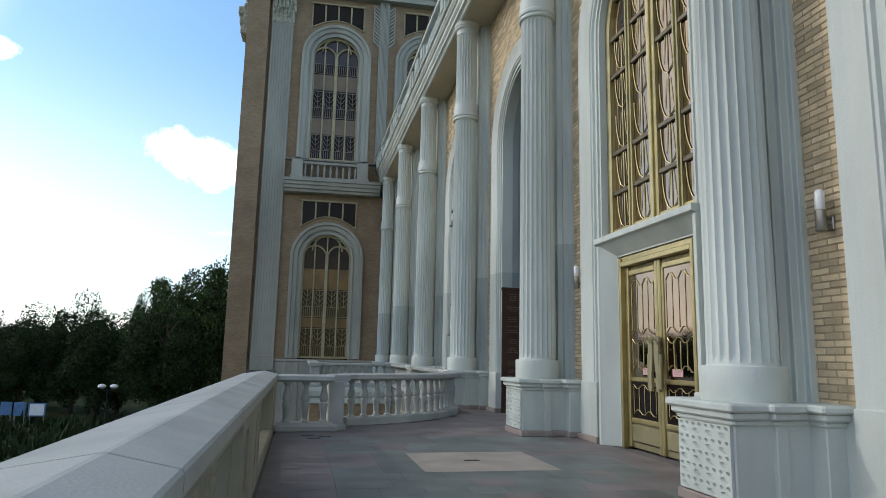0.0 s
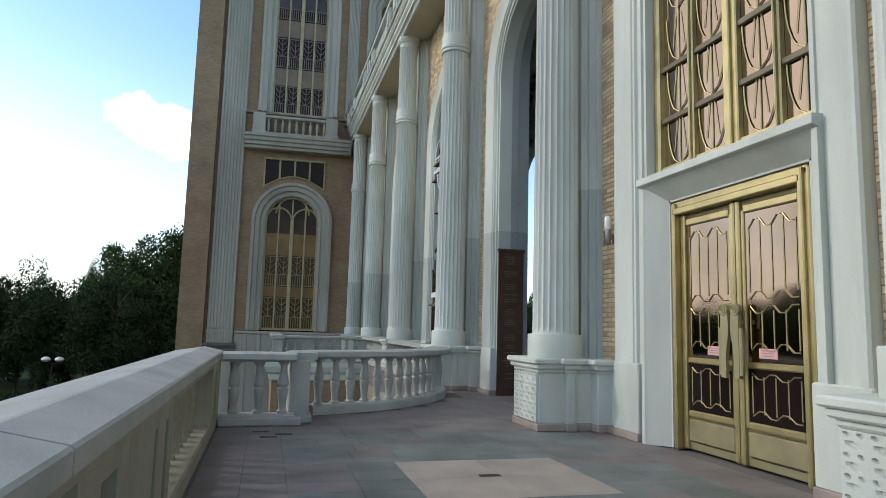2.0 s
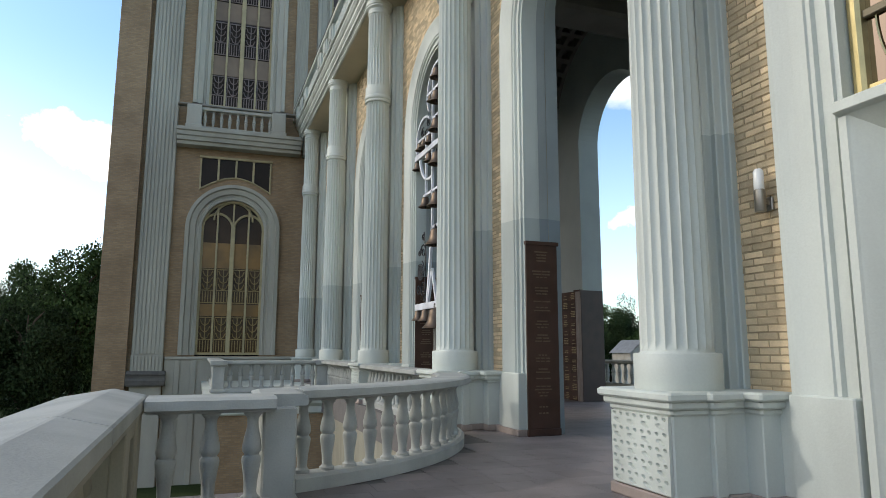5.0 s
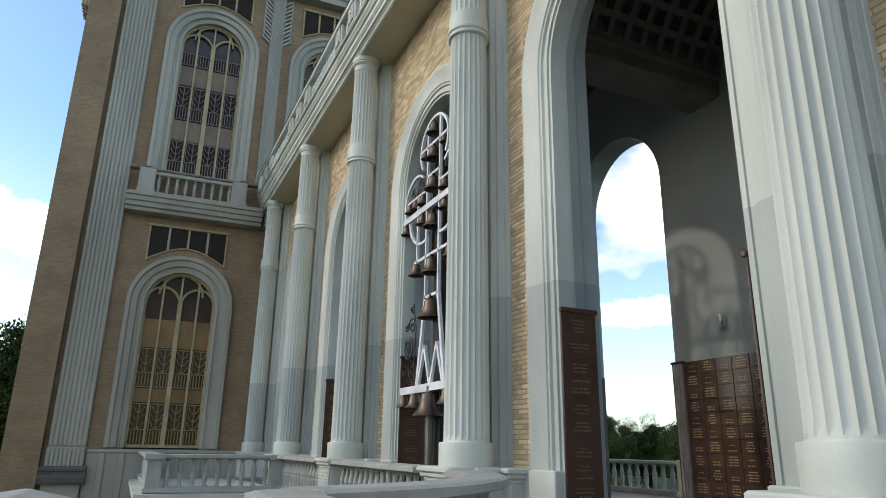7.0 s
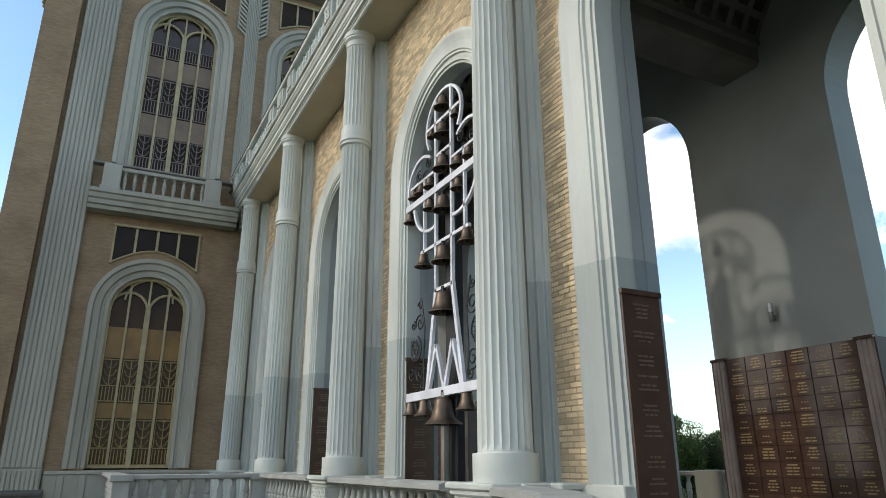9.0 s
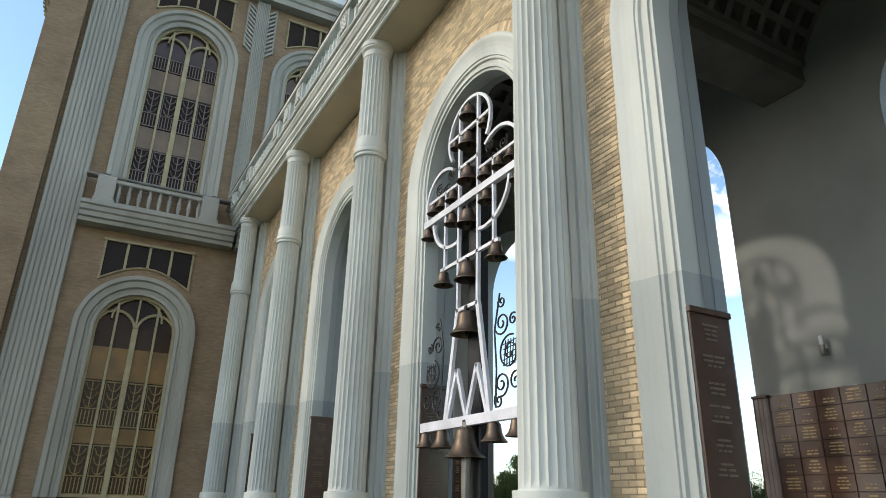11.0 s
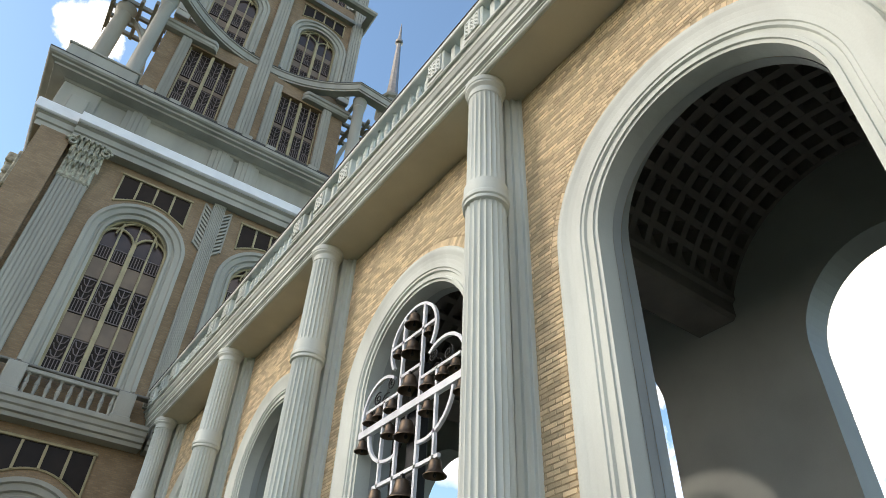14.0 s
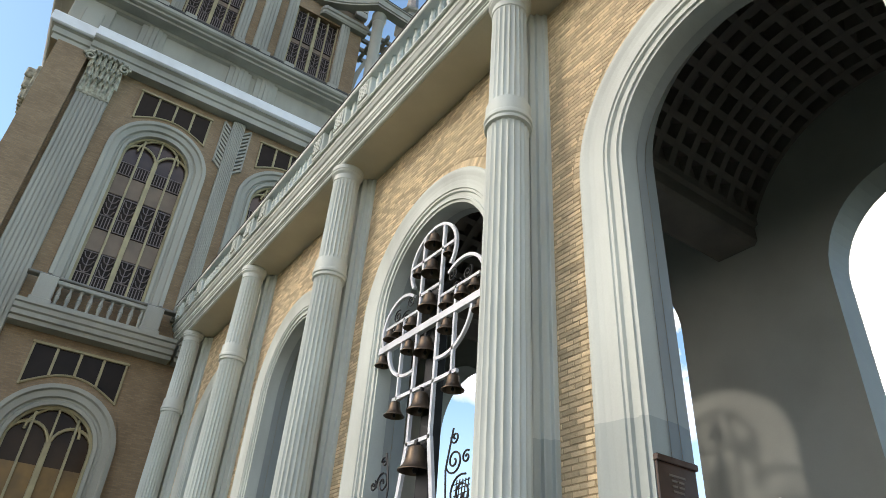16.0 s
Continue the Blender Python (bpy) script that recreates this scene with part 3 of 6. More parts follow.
for (a, y0), (y1, b) in zip(PIERS, PIERS[1:]):
    n = round((y1 - y0) / 0.33)
    for k in range(n):
        o = new("baluster", par_bal)
        o.parent = par
        o.matrix_parent_inverse = place_of(par).inverted()
        o.matrix_basis = Matrix.Translation((0.35, y0 + (k + 0.5) * (y1 - y0) / n, 0.16))

# ---- columns ----


def column():
    t = thing("column", (COLX, 0, 0), "tall fluted pale column with a ringed shaft on a square plinth", "column", "arcade columns")
    X0 = COLX - 0.47
    s = Shape()
    s.bevel_box(X0, 6.25, -0.47, 0.47, 0.10, 0.86, 0.015)
    s.bevel_box(X0 + 0.42, X0 + 0.56, -0.53, 0.53, 0.1, 0.86, 0.012)
    s.bevel_box(5.98, 6.3, -0.68, 0.72, 0.1, 0.86, 0.012)
    part("plinth", s, PAINT, t)
    part("skirting", Shape().bevel_box(X0 - 0.04, 6.28, -0.51, 0.51, 0.0, 0.11, 0.012).bevel_box(X0 + 0.40, X0 + 0.58, -0.57, 0.57, 0.0, 0.105, 0.012).bevel_box(5.96, 6.29, -0.71, 0.75, 0.0, 0.108, 0.012), SKIRT, t, "pinkish granite skirting")
    ornament_panel(t, lambda u, d, z: Vector((X0 - 0.004 - d, u, z)), -0.45, 0.45, 0.13, 0.835, PAINT, 4, 5)
    s = Shape()
    for o, z0, z1 in ((0.03, 0.84, 0.91), (0.075, 0.90, 0.985), (0.12, 0.975, 1.06)):
        s.bevel_box(X0 - o, 6.3, -0.47 - o, 0.47 + o, z0, z1, 0.02)
        s.bevel_box(X0 + 0.42 - o, X0 + 0.56 + o, -0.53 - o, 0.53 + o, z0 + 0.001, z1 - 0.001, 0.02)
        s.bevel_box(5.98 - o, 6.3, -0.68 - o, 0.72 + o, z0 + 0.002, z1 - 0.002, 0.02)
    part("cap_slab", s, PAINT, t)
    part("drum", Shape().lathe([(0.425, 1.05), (0.432, 1.065), (0.432, 1.40), (0.425, 1.415), (0.37, 1.42), (0.36, 1.44)], 40, COLX, 0), PAINT, t, smooth=35)
    part("lower_shaft", Shape().fluted(0.362, 0.330, 1.41, 8.62, 22, 0.036, COLX, 0), PAINT, t, smooth=30)
    part("ring", Shape().lathe([(0.325, 8.55), (0.375, 8.565), (0.378, 8.60), (0.362, 8.615), (0.362, 8.64), (0.388, 8.66), (0.392, 8.70), (0.386, 8.74), (0.368, 8.76), (0.366, 9.0), (0.355, 9.03), (0.32, 9.04)], 40, COLX, 0), PAINT, t, smooth=35)
    part("upper_shaft", Shape().fluted(0.326, 0.312, 9.0, 11.34, 22, 0.033, COLX, 0), PAINT, t, smooth=30)
    part("capital", Shape().lathe([(0.30, 11.29), (0.33, 11.31), (0.332, 11.35), (0.318, 11.37), (0.32, 11.46), (0.345, 11.49), (0.372, 11.52), (0.372, 11.56), (0.388, 11.58), (0.392, 11.69), (0.37, 11.71)], 40, COLX, 0), PAINT, t, smooth=35)
    return t


col = column()
for y in COLS[1:]:
    copy_thing(col, Matrix.Translation((COLX, y + COLY, 0)))
col.matrix_basis = Matrix.Translation((COLX, COLS[0] + COLY, 0))
for o in bpy.data.objects:
    if o.name.startswith("lower_shaft") and o.parent and o.parent.matrix_basis.translation.y > 33:
        o.material_slots[0].link = "OBJECT"
        o.material_slots[0].material = PAINT_LOW

# ---- arcade wall ----
TRIMP = [(0.0, -0.30), (0.0, 0.004), (0.05, 0.010), (0.055, 0.045), (0.10, 0.045), (0.11, 0.02), (0.19, 0.02), (0.205, 0.065), (0.25, 0.065), (0.262, 0.088), (0.34, 0.092), (0.42, 0.102), (0.50, 0.122), (0.57, 0.148), (0.60, 0.155), (0.645, 0.155), (0.67, 0.13), (0.67, 0.0)]
walls = []
BAYS = [(a + b) / 2 + (SHIFT if i > 1 else 0) for i, (a, b) in enumerate(zip(COLS, COLS[1:]))]
EDGES = [COLS[0], COLS[1]] + [y + SHIFT / 2 for y in COLS[2:]]


def opening(i):
    """Half width and springing of the arch in bay i."""
    return (HALF, SPRING) if i < 2 else (WIDE, LOFT)


for i, yc in enumerate(BAYS):
    at = arcade_at(yc)
    half, spring = opening(i)
    lo, hi = EDGES[i] - yc, EDGES[i + 1] - yc
    w = part("wall_front", pierced_wall(Shape(), at, lo, hi, 0, 12.0, half + 0.006, 0, spring, 0.0, -0.295), MORTAR)
    tagged(w, "arcade wall of yellow brick with a tall arched opening", "wall", kind="structure")
    walls.append(w)
    part("arch_surround", arch_band(Shape(), at, half, 0, spring, TRIMP, 36), PAINT_LOW if i > 1 else PAINT, w, "stepped pale moulding round the arch")
    s = Shape()
    wide = half + TRIM - HALF
    for d0, d1, u0, u1, z1 in ((-0.1, 0.16, -wide - 0.02, -half - 0.02, 1.05), (-0.1, 0.16, half + 0.02, wide + 0.02, 1.05), (-0.1, 0.10, -2.62, -wide, 1.03), (-0.1, 0.10, wide, 2.62, 1.03)):
        s.bevel_box(u0, u1, d0, d1, 0.10, z1, 0.015, at)
    part("dado", s, PAINT, w)
    s = Shape()
    for u0, u1 in ((-2.64, -half - 0.01), (half + 0.01, 2.64)):
        s.bevel_box(u0, u1, -0.1, 0.18, 0.0, 0.105, 0.01, at)
    part("skirting", s, SKIRT, w, "pinkish granite skirting")
    # the inner leaf of the wall, whose arch is a little wider and higher, with its lining
    deep, rise = (half, spring) if i < 2 else (half + 0.06, spring + 0.30)
    part("inner_leaf", pierced_wall(Shape(), at, lo, hi, 0, 12.0, deep + 0.006, 0, rise, -0.30, -DEEP), MORTAR, w)
    line0, line1 = arch_line(half - 0.012, 0.0, spring, 36), arch_line(deep - 0.012, 0.0, rise, 36)
    s = Shape().grid([[at(u, -0.29, z) for u, z in line0], [at(u, -0.46, z) for u, z in line0]])
    s.grid([[at(u * 0.9985, -0.465, z - 0.001) for u, z in line0], [at(u, -DEEP - 0.02, z) for u, z in line1]])
    part("reveal_lining", s, GREY_LOW, w)
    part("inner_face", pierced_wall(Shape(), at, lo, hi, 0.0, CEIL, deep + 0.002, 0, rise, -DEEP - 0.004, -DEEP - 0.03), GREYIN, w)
for y in COLS:
    s = Shape()
    plan = [(0.60, -0.05), (0.60, 0.07), (0.585, 0.085), (0.50, 0.085), (0.485, 0.10), (0.485, 0.18), (0.47, 0.195), (0.38, 0.195), (0.37, 0.21), (0.37, 0.28), (0.355, 0.30)]
    plan = [(a + 0.02, b) for a, b in plan] + [(-a * 0.64, b) for a, b in plan[::-1]]
    rows = [[(WX - b, y + a, z) for a, b in plan] for z in (1.0, 11.75)]
    s.grid(rows, loop_u=True).poly(rows[0]).poly(rows[1])
    p = part("wall_pilaster", s, PAINT_LOW if y > 12 else PAINT)
    tagged(p, "stepped pale pilaster on the brick wall behind a column", "pilaster", kind="structure")

# entablature over the arcade
y0, y1 = COLS[0] - 5.5, 42.3
s = Shape()
ent = [(6.9, 11.70), (5.33, 11.70), (5.30, 11.73), (5.30, 11.79), (5.275, 11.80), (5.275, 11.83), (5.21, 11.86), (5.21, 11.96), (5.18, 11.985), (5.18, 12.02), (5.155, 12.04), (5.155, 12.17), (5.11, 12.2), (5.07, 12.27), (5.05, 12.29), (5.05, 12.39), (5.03, 12.41), (7.2, 12.43)]
s.grid([[(x, y, z) for x, z in ent] for y in (y0, y1)], loop_u=True).poly([(x, y0, z) for x, z in ent]).poly([(x, y1, z) for x, z in ent])
part_ent = part("entablature", s, PAINT)
tagged(part_ent, "long moulded pale cornice with a broad plain soffit", "cornice", kind="structure")
s = Shape().box(5.38, 6.95, y0, y1, 11.685, 11.697)
tagged(part("soffit", s, SOFFIT), "plain beige soffit under the cornice", "soffit", kind="structure")
tagged(part("roof_slab", Shape().box(7.0, 12.6, y0, y1, 11.9, 12.4), PAINT), "flat roof slab over the porch", "roof", kind="structure")

roofrail = thing("roof_balustrade", (5.1, y0, 12.46), "pale balustrade with carved posts along the roof edge", "balustrade", "balustrades")
part("handrail", Shape().bevel_box(4.90, 5.26, y0, y1, 13.12, 13.27, 0.025), PAINT, roofrail)
part("flashing", Shape().bevel_box(4.885, 5.275, y0, y1, 13.265, 13.295, 0.008), FLASH, roofrail, "dark metal flashing")
part("base_rail", Shape().bevel_box(4.98, 5.20, y0, y1, 12.405, 12.47, 0.015), PAINT, roofrail)
small_bal = Shape().lathe([(r * 0.85, z * 0.97) for r, z in BAL], 10).mesh("roof_baluster", PAINT, 50)
for k, y in enumerate(COLS[1:]):
    mid = y - 0.55
    for o in (-1.25, 0.0, 1.25):
        p = part("post", Shape().bevel_box(4.96, 5.24, mid + o - 0.29, mid + o + 0.29, 12.44, 13.15, 0.02), PAINT, roofrail)
        ornament_panel(p, lambda u, d, z, yy=mid + o: Vector((4.958 - d, yy + u, z)), -0.22, 0.22, 12.55, 13.06, PAINT, 3, 4)
    for o in (-0.47, 0.47, -0.78, 0.78):
        part("jamb_post", Shape().bevel_box(5.06, 5.24, mid + o - 0.07, mid + o + 0.07, 12.44, 13.15, 0.01), PAINT, roofrail)
    n = 10
    for q in range(n):
        o = new("baluster", small_bal)
        o.parent = roofrail
        o.matrix_parent_inverse = place_of(roofrail).inverted()
        o.matrix_basis = Matrix.Translation((5.09, mid + 1.56 + (PITCH - 3.12) * (q + 0.5) / n, 12.46))

# ---- porch behind the arcade ----
BH = 1.62
for i, yc in enumerate(BAYS):
    if i == 0 or i == 1:
        continue
    at = lambda u, d, z, yc=yc: Vector((BACKX - d, yc - 0.06 + u, z))
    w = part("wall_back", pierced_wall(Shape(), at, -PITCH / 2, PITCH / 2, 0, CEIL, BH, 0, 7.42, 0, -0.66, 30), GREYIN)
    tagged(w, "grey plastered back wall of the porch with an arched opening", "wall", kind="structure")
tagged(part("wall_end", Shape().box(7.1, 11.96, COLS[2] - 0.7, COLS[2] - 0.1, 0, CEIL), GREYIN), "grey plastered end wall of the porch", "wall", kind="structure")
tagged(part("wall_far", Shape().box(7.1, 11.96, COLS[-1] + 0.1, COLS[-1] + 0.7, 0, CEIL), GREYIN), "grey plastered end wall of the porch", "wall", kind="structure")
VR, VZ, VX0, VX1 = 2.85, 7.97, 7.06, 11.32
VA = math.asin(1.13 / VR)         # the vault starts above the beams
# starts with an unseen flat slab above the vaults, added to keep daylight out
s = Shape().box(7.1, 11.35, COLS[2] - 0.5, COLS[-1] + 0.3, CEIL - 0.05, CEIL + 0.4)
for yc in BAYS[2:]:
    arc = lambda r, a: (yc + r * math.cos(a), VZ + r * math.sin(a))
    sweep = [VA + (math.pi - 2 * VA) * k / 36 for k in range(37)]
    # shell of the vault
    s.grid([[(x, *arc(VR + 0.26, a)) for a in sweep] for x in (VX0, VX1)])
    # ribs across and along, leaving square coffers
    n = 10
    for q in range(n + 1):
        xc = VX0 + 0.06 + (VX1 - VX0 - 0.12) * q / n
        s.grid([[(x, *arc(r, a)) for a in sweep] for x, r in ((xc - 0.085, VR + 0.27), (xc - 0.07, VR), (xc + 0.07, VR), (xc + 0.085, VR + 0.27))])
    m = 15
    for q in range(m + 1):
        a = VA + (math.pi - 2 * VA) * q / m
        e0, e1 = 0.07 / VR, 0.085 / VR
        s.grid([[(x, *arc(r, a + e)) for r, e in ((VR + 0.27, -e1), (VR + 0.004, -e0), (VR + 0.004, e0), (VR + 0.27, e1))] for x in (VX0, VX1)])
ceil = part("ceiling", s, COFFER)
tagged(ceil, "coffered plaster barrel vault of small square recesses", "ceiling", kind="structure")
# beams share the vault's darkened colour, with the shade in it
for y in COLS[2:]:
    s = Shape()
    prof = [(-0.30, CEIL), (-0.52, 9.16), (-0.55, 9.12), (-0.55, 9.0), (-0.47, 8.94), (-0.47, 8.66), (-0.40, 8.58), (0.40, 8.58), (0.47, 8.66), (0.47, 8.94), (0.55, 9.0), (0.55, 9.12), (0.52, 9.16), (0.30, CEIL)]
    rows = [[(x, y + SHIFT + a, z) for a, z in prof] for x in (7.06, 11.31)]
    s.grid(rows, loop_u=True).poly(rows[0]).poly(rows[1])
    tagged(part("ceiling_beam", s, COFFER), "moulded grey plaster beam carrying the vault, coloured dark for shade", "beam", kind="structure")

# ---- the tower ----
tow = thing("tower", tower_at(4.46, -6, GZ), "huge brown brick church tower with pale fluted pilasters", "tower")
UL, UR, UC = -3.9, 12.82, 4.46


def tower_face(s, cs, z0, z1, half, zb, spring, d=0.0, u0=UL, u1=UR, dep=0.5, n=20):
    """A storey's wall with arched openings at the centres cs."""
    edges = [u0] + [(a + b) / 2 for a, b in zip(cs, cs[1:])] + [u1]
    for c, a, b in zip(cs, edges, edges[1:]):
        pierced_wall(s, lambda u, dd, z: tower_at(c + u, dd, z), a - c, b - c, z0, z1, half, zb, spring, d, d - dep, n)


WC = (1.57, 7.35)
for c, a, b in ((WC[0], UL, UC), (WC[1], UC, UR)):
    for z0, z1, zb, sp in ((GZ, 11.3, 1.1, 7.03), (11.3, 24.6, 13.0, 19.6)):
        s = Shape()
        tower_face(s, (c,), z0, z1, 1.45, zb, sp, 0.0, a, b)
        part("wall", s, TOWER, tow, "brown brick wall")
s = Shape()
s.bevel_box(-1.1, 5.2, 0.0, 0.14, GZ, 0.98, 0.02, tower_at)
s.bevel_box(-1.1, 5.2, 0.0, 0.22, 0.94, 1.08, 0.03, tower_at)
for u in (-0.55, 0.15, 3.0, 3.7):
    s.bevel_box(u - 0.12, u + 0.12, 0.1, 0.2, GZ, 0.94, 0.02, tower_at)
part("dado", s, PAINT2, tow, "pale painted dado under the window")
for a, b, d0, d1 in ((UL, UL + 0.5, -17, -0.5), (UR - 0.5, UR, -17, -0.5), (UL, UR, -17, -16.5)):
    part("side_wall", Shape().box(a, b, d0, d1, GZ, 24.6, tower_at), TOWER, tow, "brown brick wall")
# added dark sheet behind the windows, in place of the unlit inside
s = Shape()
s.box(UL + 0.52, UR - 0.52, -1.6, -1.5, GZ, 24.5, tower_at)
part("inner_screen", s, DARKGLASS, tow)


def tower_pilaster(uc, w, z0, z1, d=0.28, mat=PAINT2, parent=tow):
    s = Shape()
    s.bevel_box(uc - w / 2, uc + w / 2, -0.05, d - 0.05, z0, z1, 0.02, tower_at)
    n = 8
    k = w / n
    for i in range(n):
        a = uc - w / 2 + (i + 0.12) * k
        s.bevel_box(a, a + k * 0.76, d - 0.06, d - 0.005, z0 + 0.05, z1 - 0.05, 0.012, tower_at)
    return part("pilaster", s, mat, parent, "pale fluted pilaster")


def leafy_capital(uc, z0, z1, w, d):
    """A weathered capital: rows of curled leaves round a bell, with corner scrolls."""
    s = Shape()
    s.bevel_box(uc - w / 2, uc + w / 2, -0.1, d, z0, z1, 0.04, tower_at)
    rng = random.Random(4)
    for row in range(3):
        z = z0 + 0.1 + row * (z1 - z0 - 0.3) / 3
        n = 6
        for i in range(n):
            u = uc - w / 2 + (i + 0.5 + 0.5 * (row % 2)) * w / n
            hgt = (z1 - z0) / 2.6
            out0 = d + 0.05 + row * 0.06
            pts = [(0.0, 0), (0.10, 0.45), (0.18, 0.8), (0.34, 1.0), (0.40, 0.86)]
            rows = []
            for o, k in pts:
                hw = w / n * (0.55 - 0.28 * k)
                rows.append([tower_at(u - hw, out0 + o * 0.6 - 0.05, z + k * hgt), tower_at(u, out0 + o * 0.8, z + k * hgt), tower_at(u + hw, out0 + o * 0.6 - 0.05, z + k * hgt)])
            s.grid(rows)
    for side in (-1, 1):
        for k in range(2):
            pts = []
            for q in range(18):
                a = q * 0.55
                r = 0.26 * (1 - q / 22)
                pts.append(tower_at(uc + side * (w / 2 + 0.05 + r * math.cos(a)), d + 0.15 + 0.1 * k, z1 - 0.3 + r * math.sin(a)))
            s.tube(pts, 0.06, 6)
    s.bevel_box(uc - w / 2 - 0.18, uc + w / 2 + 0.18, -0.1, d + 0.3, z1 - 0.14, z1 + 0.02, 0.03, tower_at)
    part("capital", s, STONE, tow, "weathered carved leaf capital")


for uc in (-1.8, 2 * UC + 1.8):
    tower_pilaster(uc, 1.3, 1.15, 21.55)
    leafy_capital(uc, 21.5, 23.72, 1.35, 0.3)
    s = Shape().bevel_box(uc - 0.72, uc + 0.72, -0.05, 0.38, 0.10, 0.40, 0.03, tower_at).bevel_box(uc - 0.65, uc + 0.65, -0.05, 0.3, GZ, 0.15, 0.02, tower_at)
    for i in range(9):
        a = uc - 0.65 + (i + 0.15) * 1.3 / 9
        s.bevel_box(a, a + 0.1, 0.1, 0.33, 0.45, 1.10, 0.01, tower_at)
    s.box(uc - 0.66, uc + 0.66, -0.05, 0.27, 0.39, 1.15, tower_at)
    part("pilaster_base", s, PAINT2, tow)
    prof = [(0.0, -0.20), (0.52, -0.20), (0.55, -0.12), (0.55, 0.04), (0.46, 0.14), (0.46, 0.24), (0.50, 0.28), (0.50, 0.35), (0.38, 0.45), (0.0, 0.47)]
    rows = [[tower_at(u, d * 0.95, z) for d, z in prof] for u in (uc - 0.80, uc + 0.80)]
    part("base_moulding", Shape().grid(rows, loop_u=True).poly(rows[0]).poly(rows[1]), DARKSTONE, tow, "sooty dark stone base moulding")
# corner return: pilaster and capital on the tower's left side
s = Shape()
s.bevel_box(UL - 0.2, UL + 0.02, -3.4, -2.0, 1.0, 21.6, 0.02, tower_at)
part("side_pilaster", s, PAINT2, tow)
s = Shape()
s.bevel_box(UL - 0.55, UL, -3.45, -1.9, 21.6, 23.7, 0.05, tower_at)
for k in range(5):
    for j in range(3):
        s.bevel_box(UL - 0.7 - 0.1 * j, UL - 0.3, -3.4 + 0.3 * k, -3.2 + 0.3 * k, 21.65 + 0.65 * j, 22.2 + 0.65 * j, 0.05, tower_at)
part("capital", s, STONE, tow, "weathered carved leaf capital")
# slender middle pilaster with leaf sprays
tower_pilaster(UC, 0.62, 12.6, 23.64, 0.24)
s = Shape()
for side in (-1, 1):
    for k in range(11):
        z = 20.6 + 0.24 * k
        s.box(0.31, 0.66, 0.0, 0.14, 0, 0.13, lambda a, b, c, z=z, side=side: tower_at(UC + side * a, b, z + c + (a - 0.31) * 0.9))
    s.bevel_box(UC + side * 0.66 - 0.04, UC + side * 0.66 + 0.04, 0.0, 0.12, 20.9, 23.4, 0.01, tower_at)
part("leaf_spray", s, PAINT2, tow)

TTRIM = [(0.0, -0.35), (0.0, 0.06), (0.12, 0.08), (0.16, 0.02), (0.24, 0.02), (0.28, 0.14), (0.5, 0.16), (0.55, 0.26), (0.70, 0.26), (0.73, 0.0)]


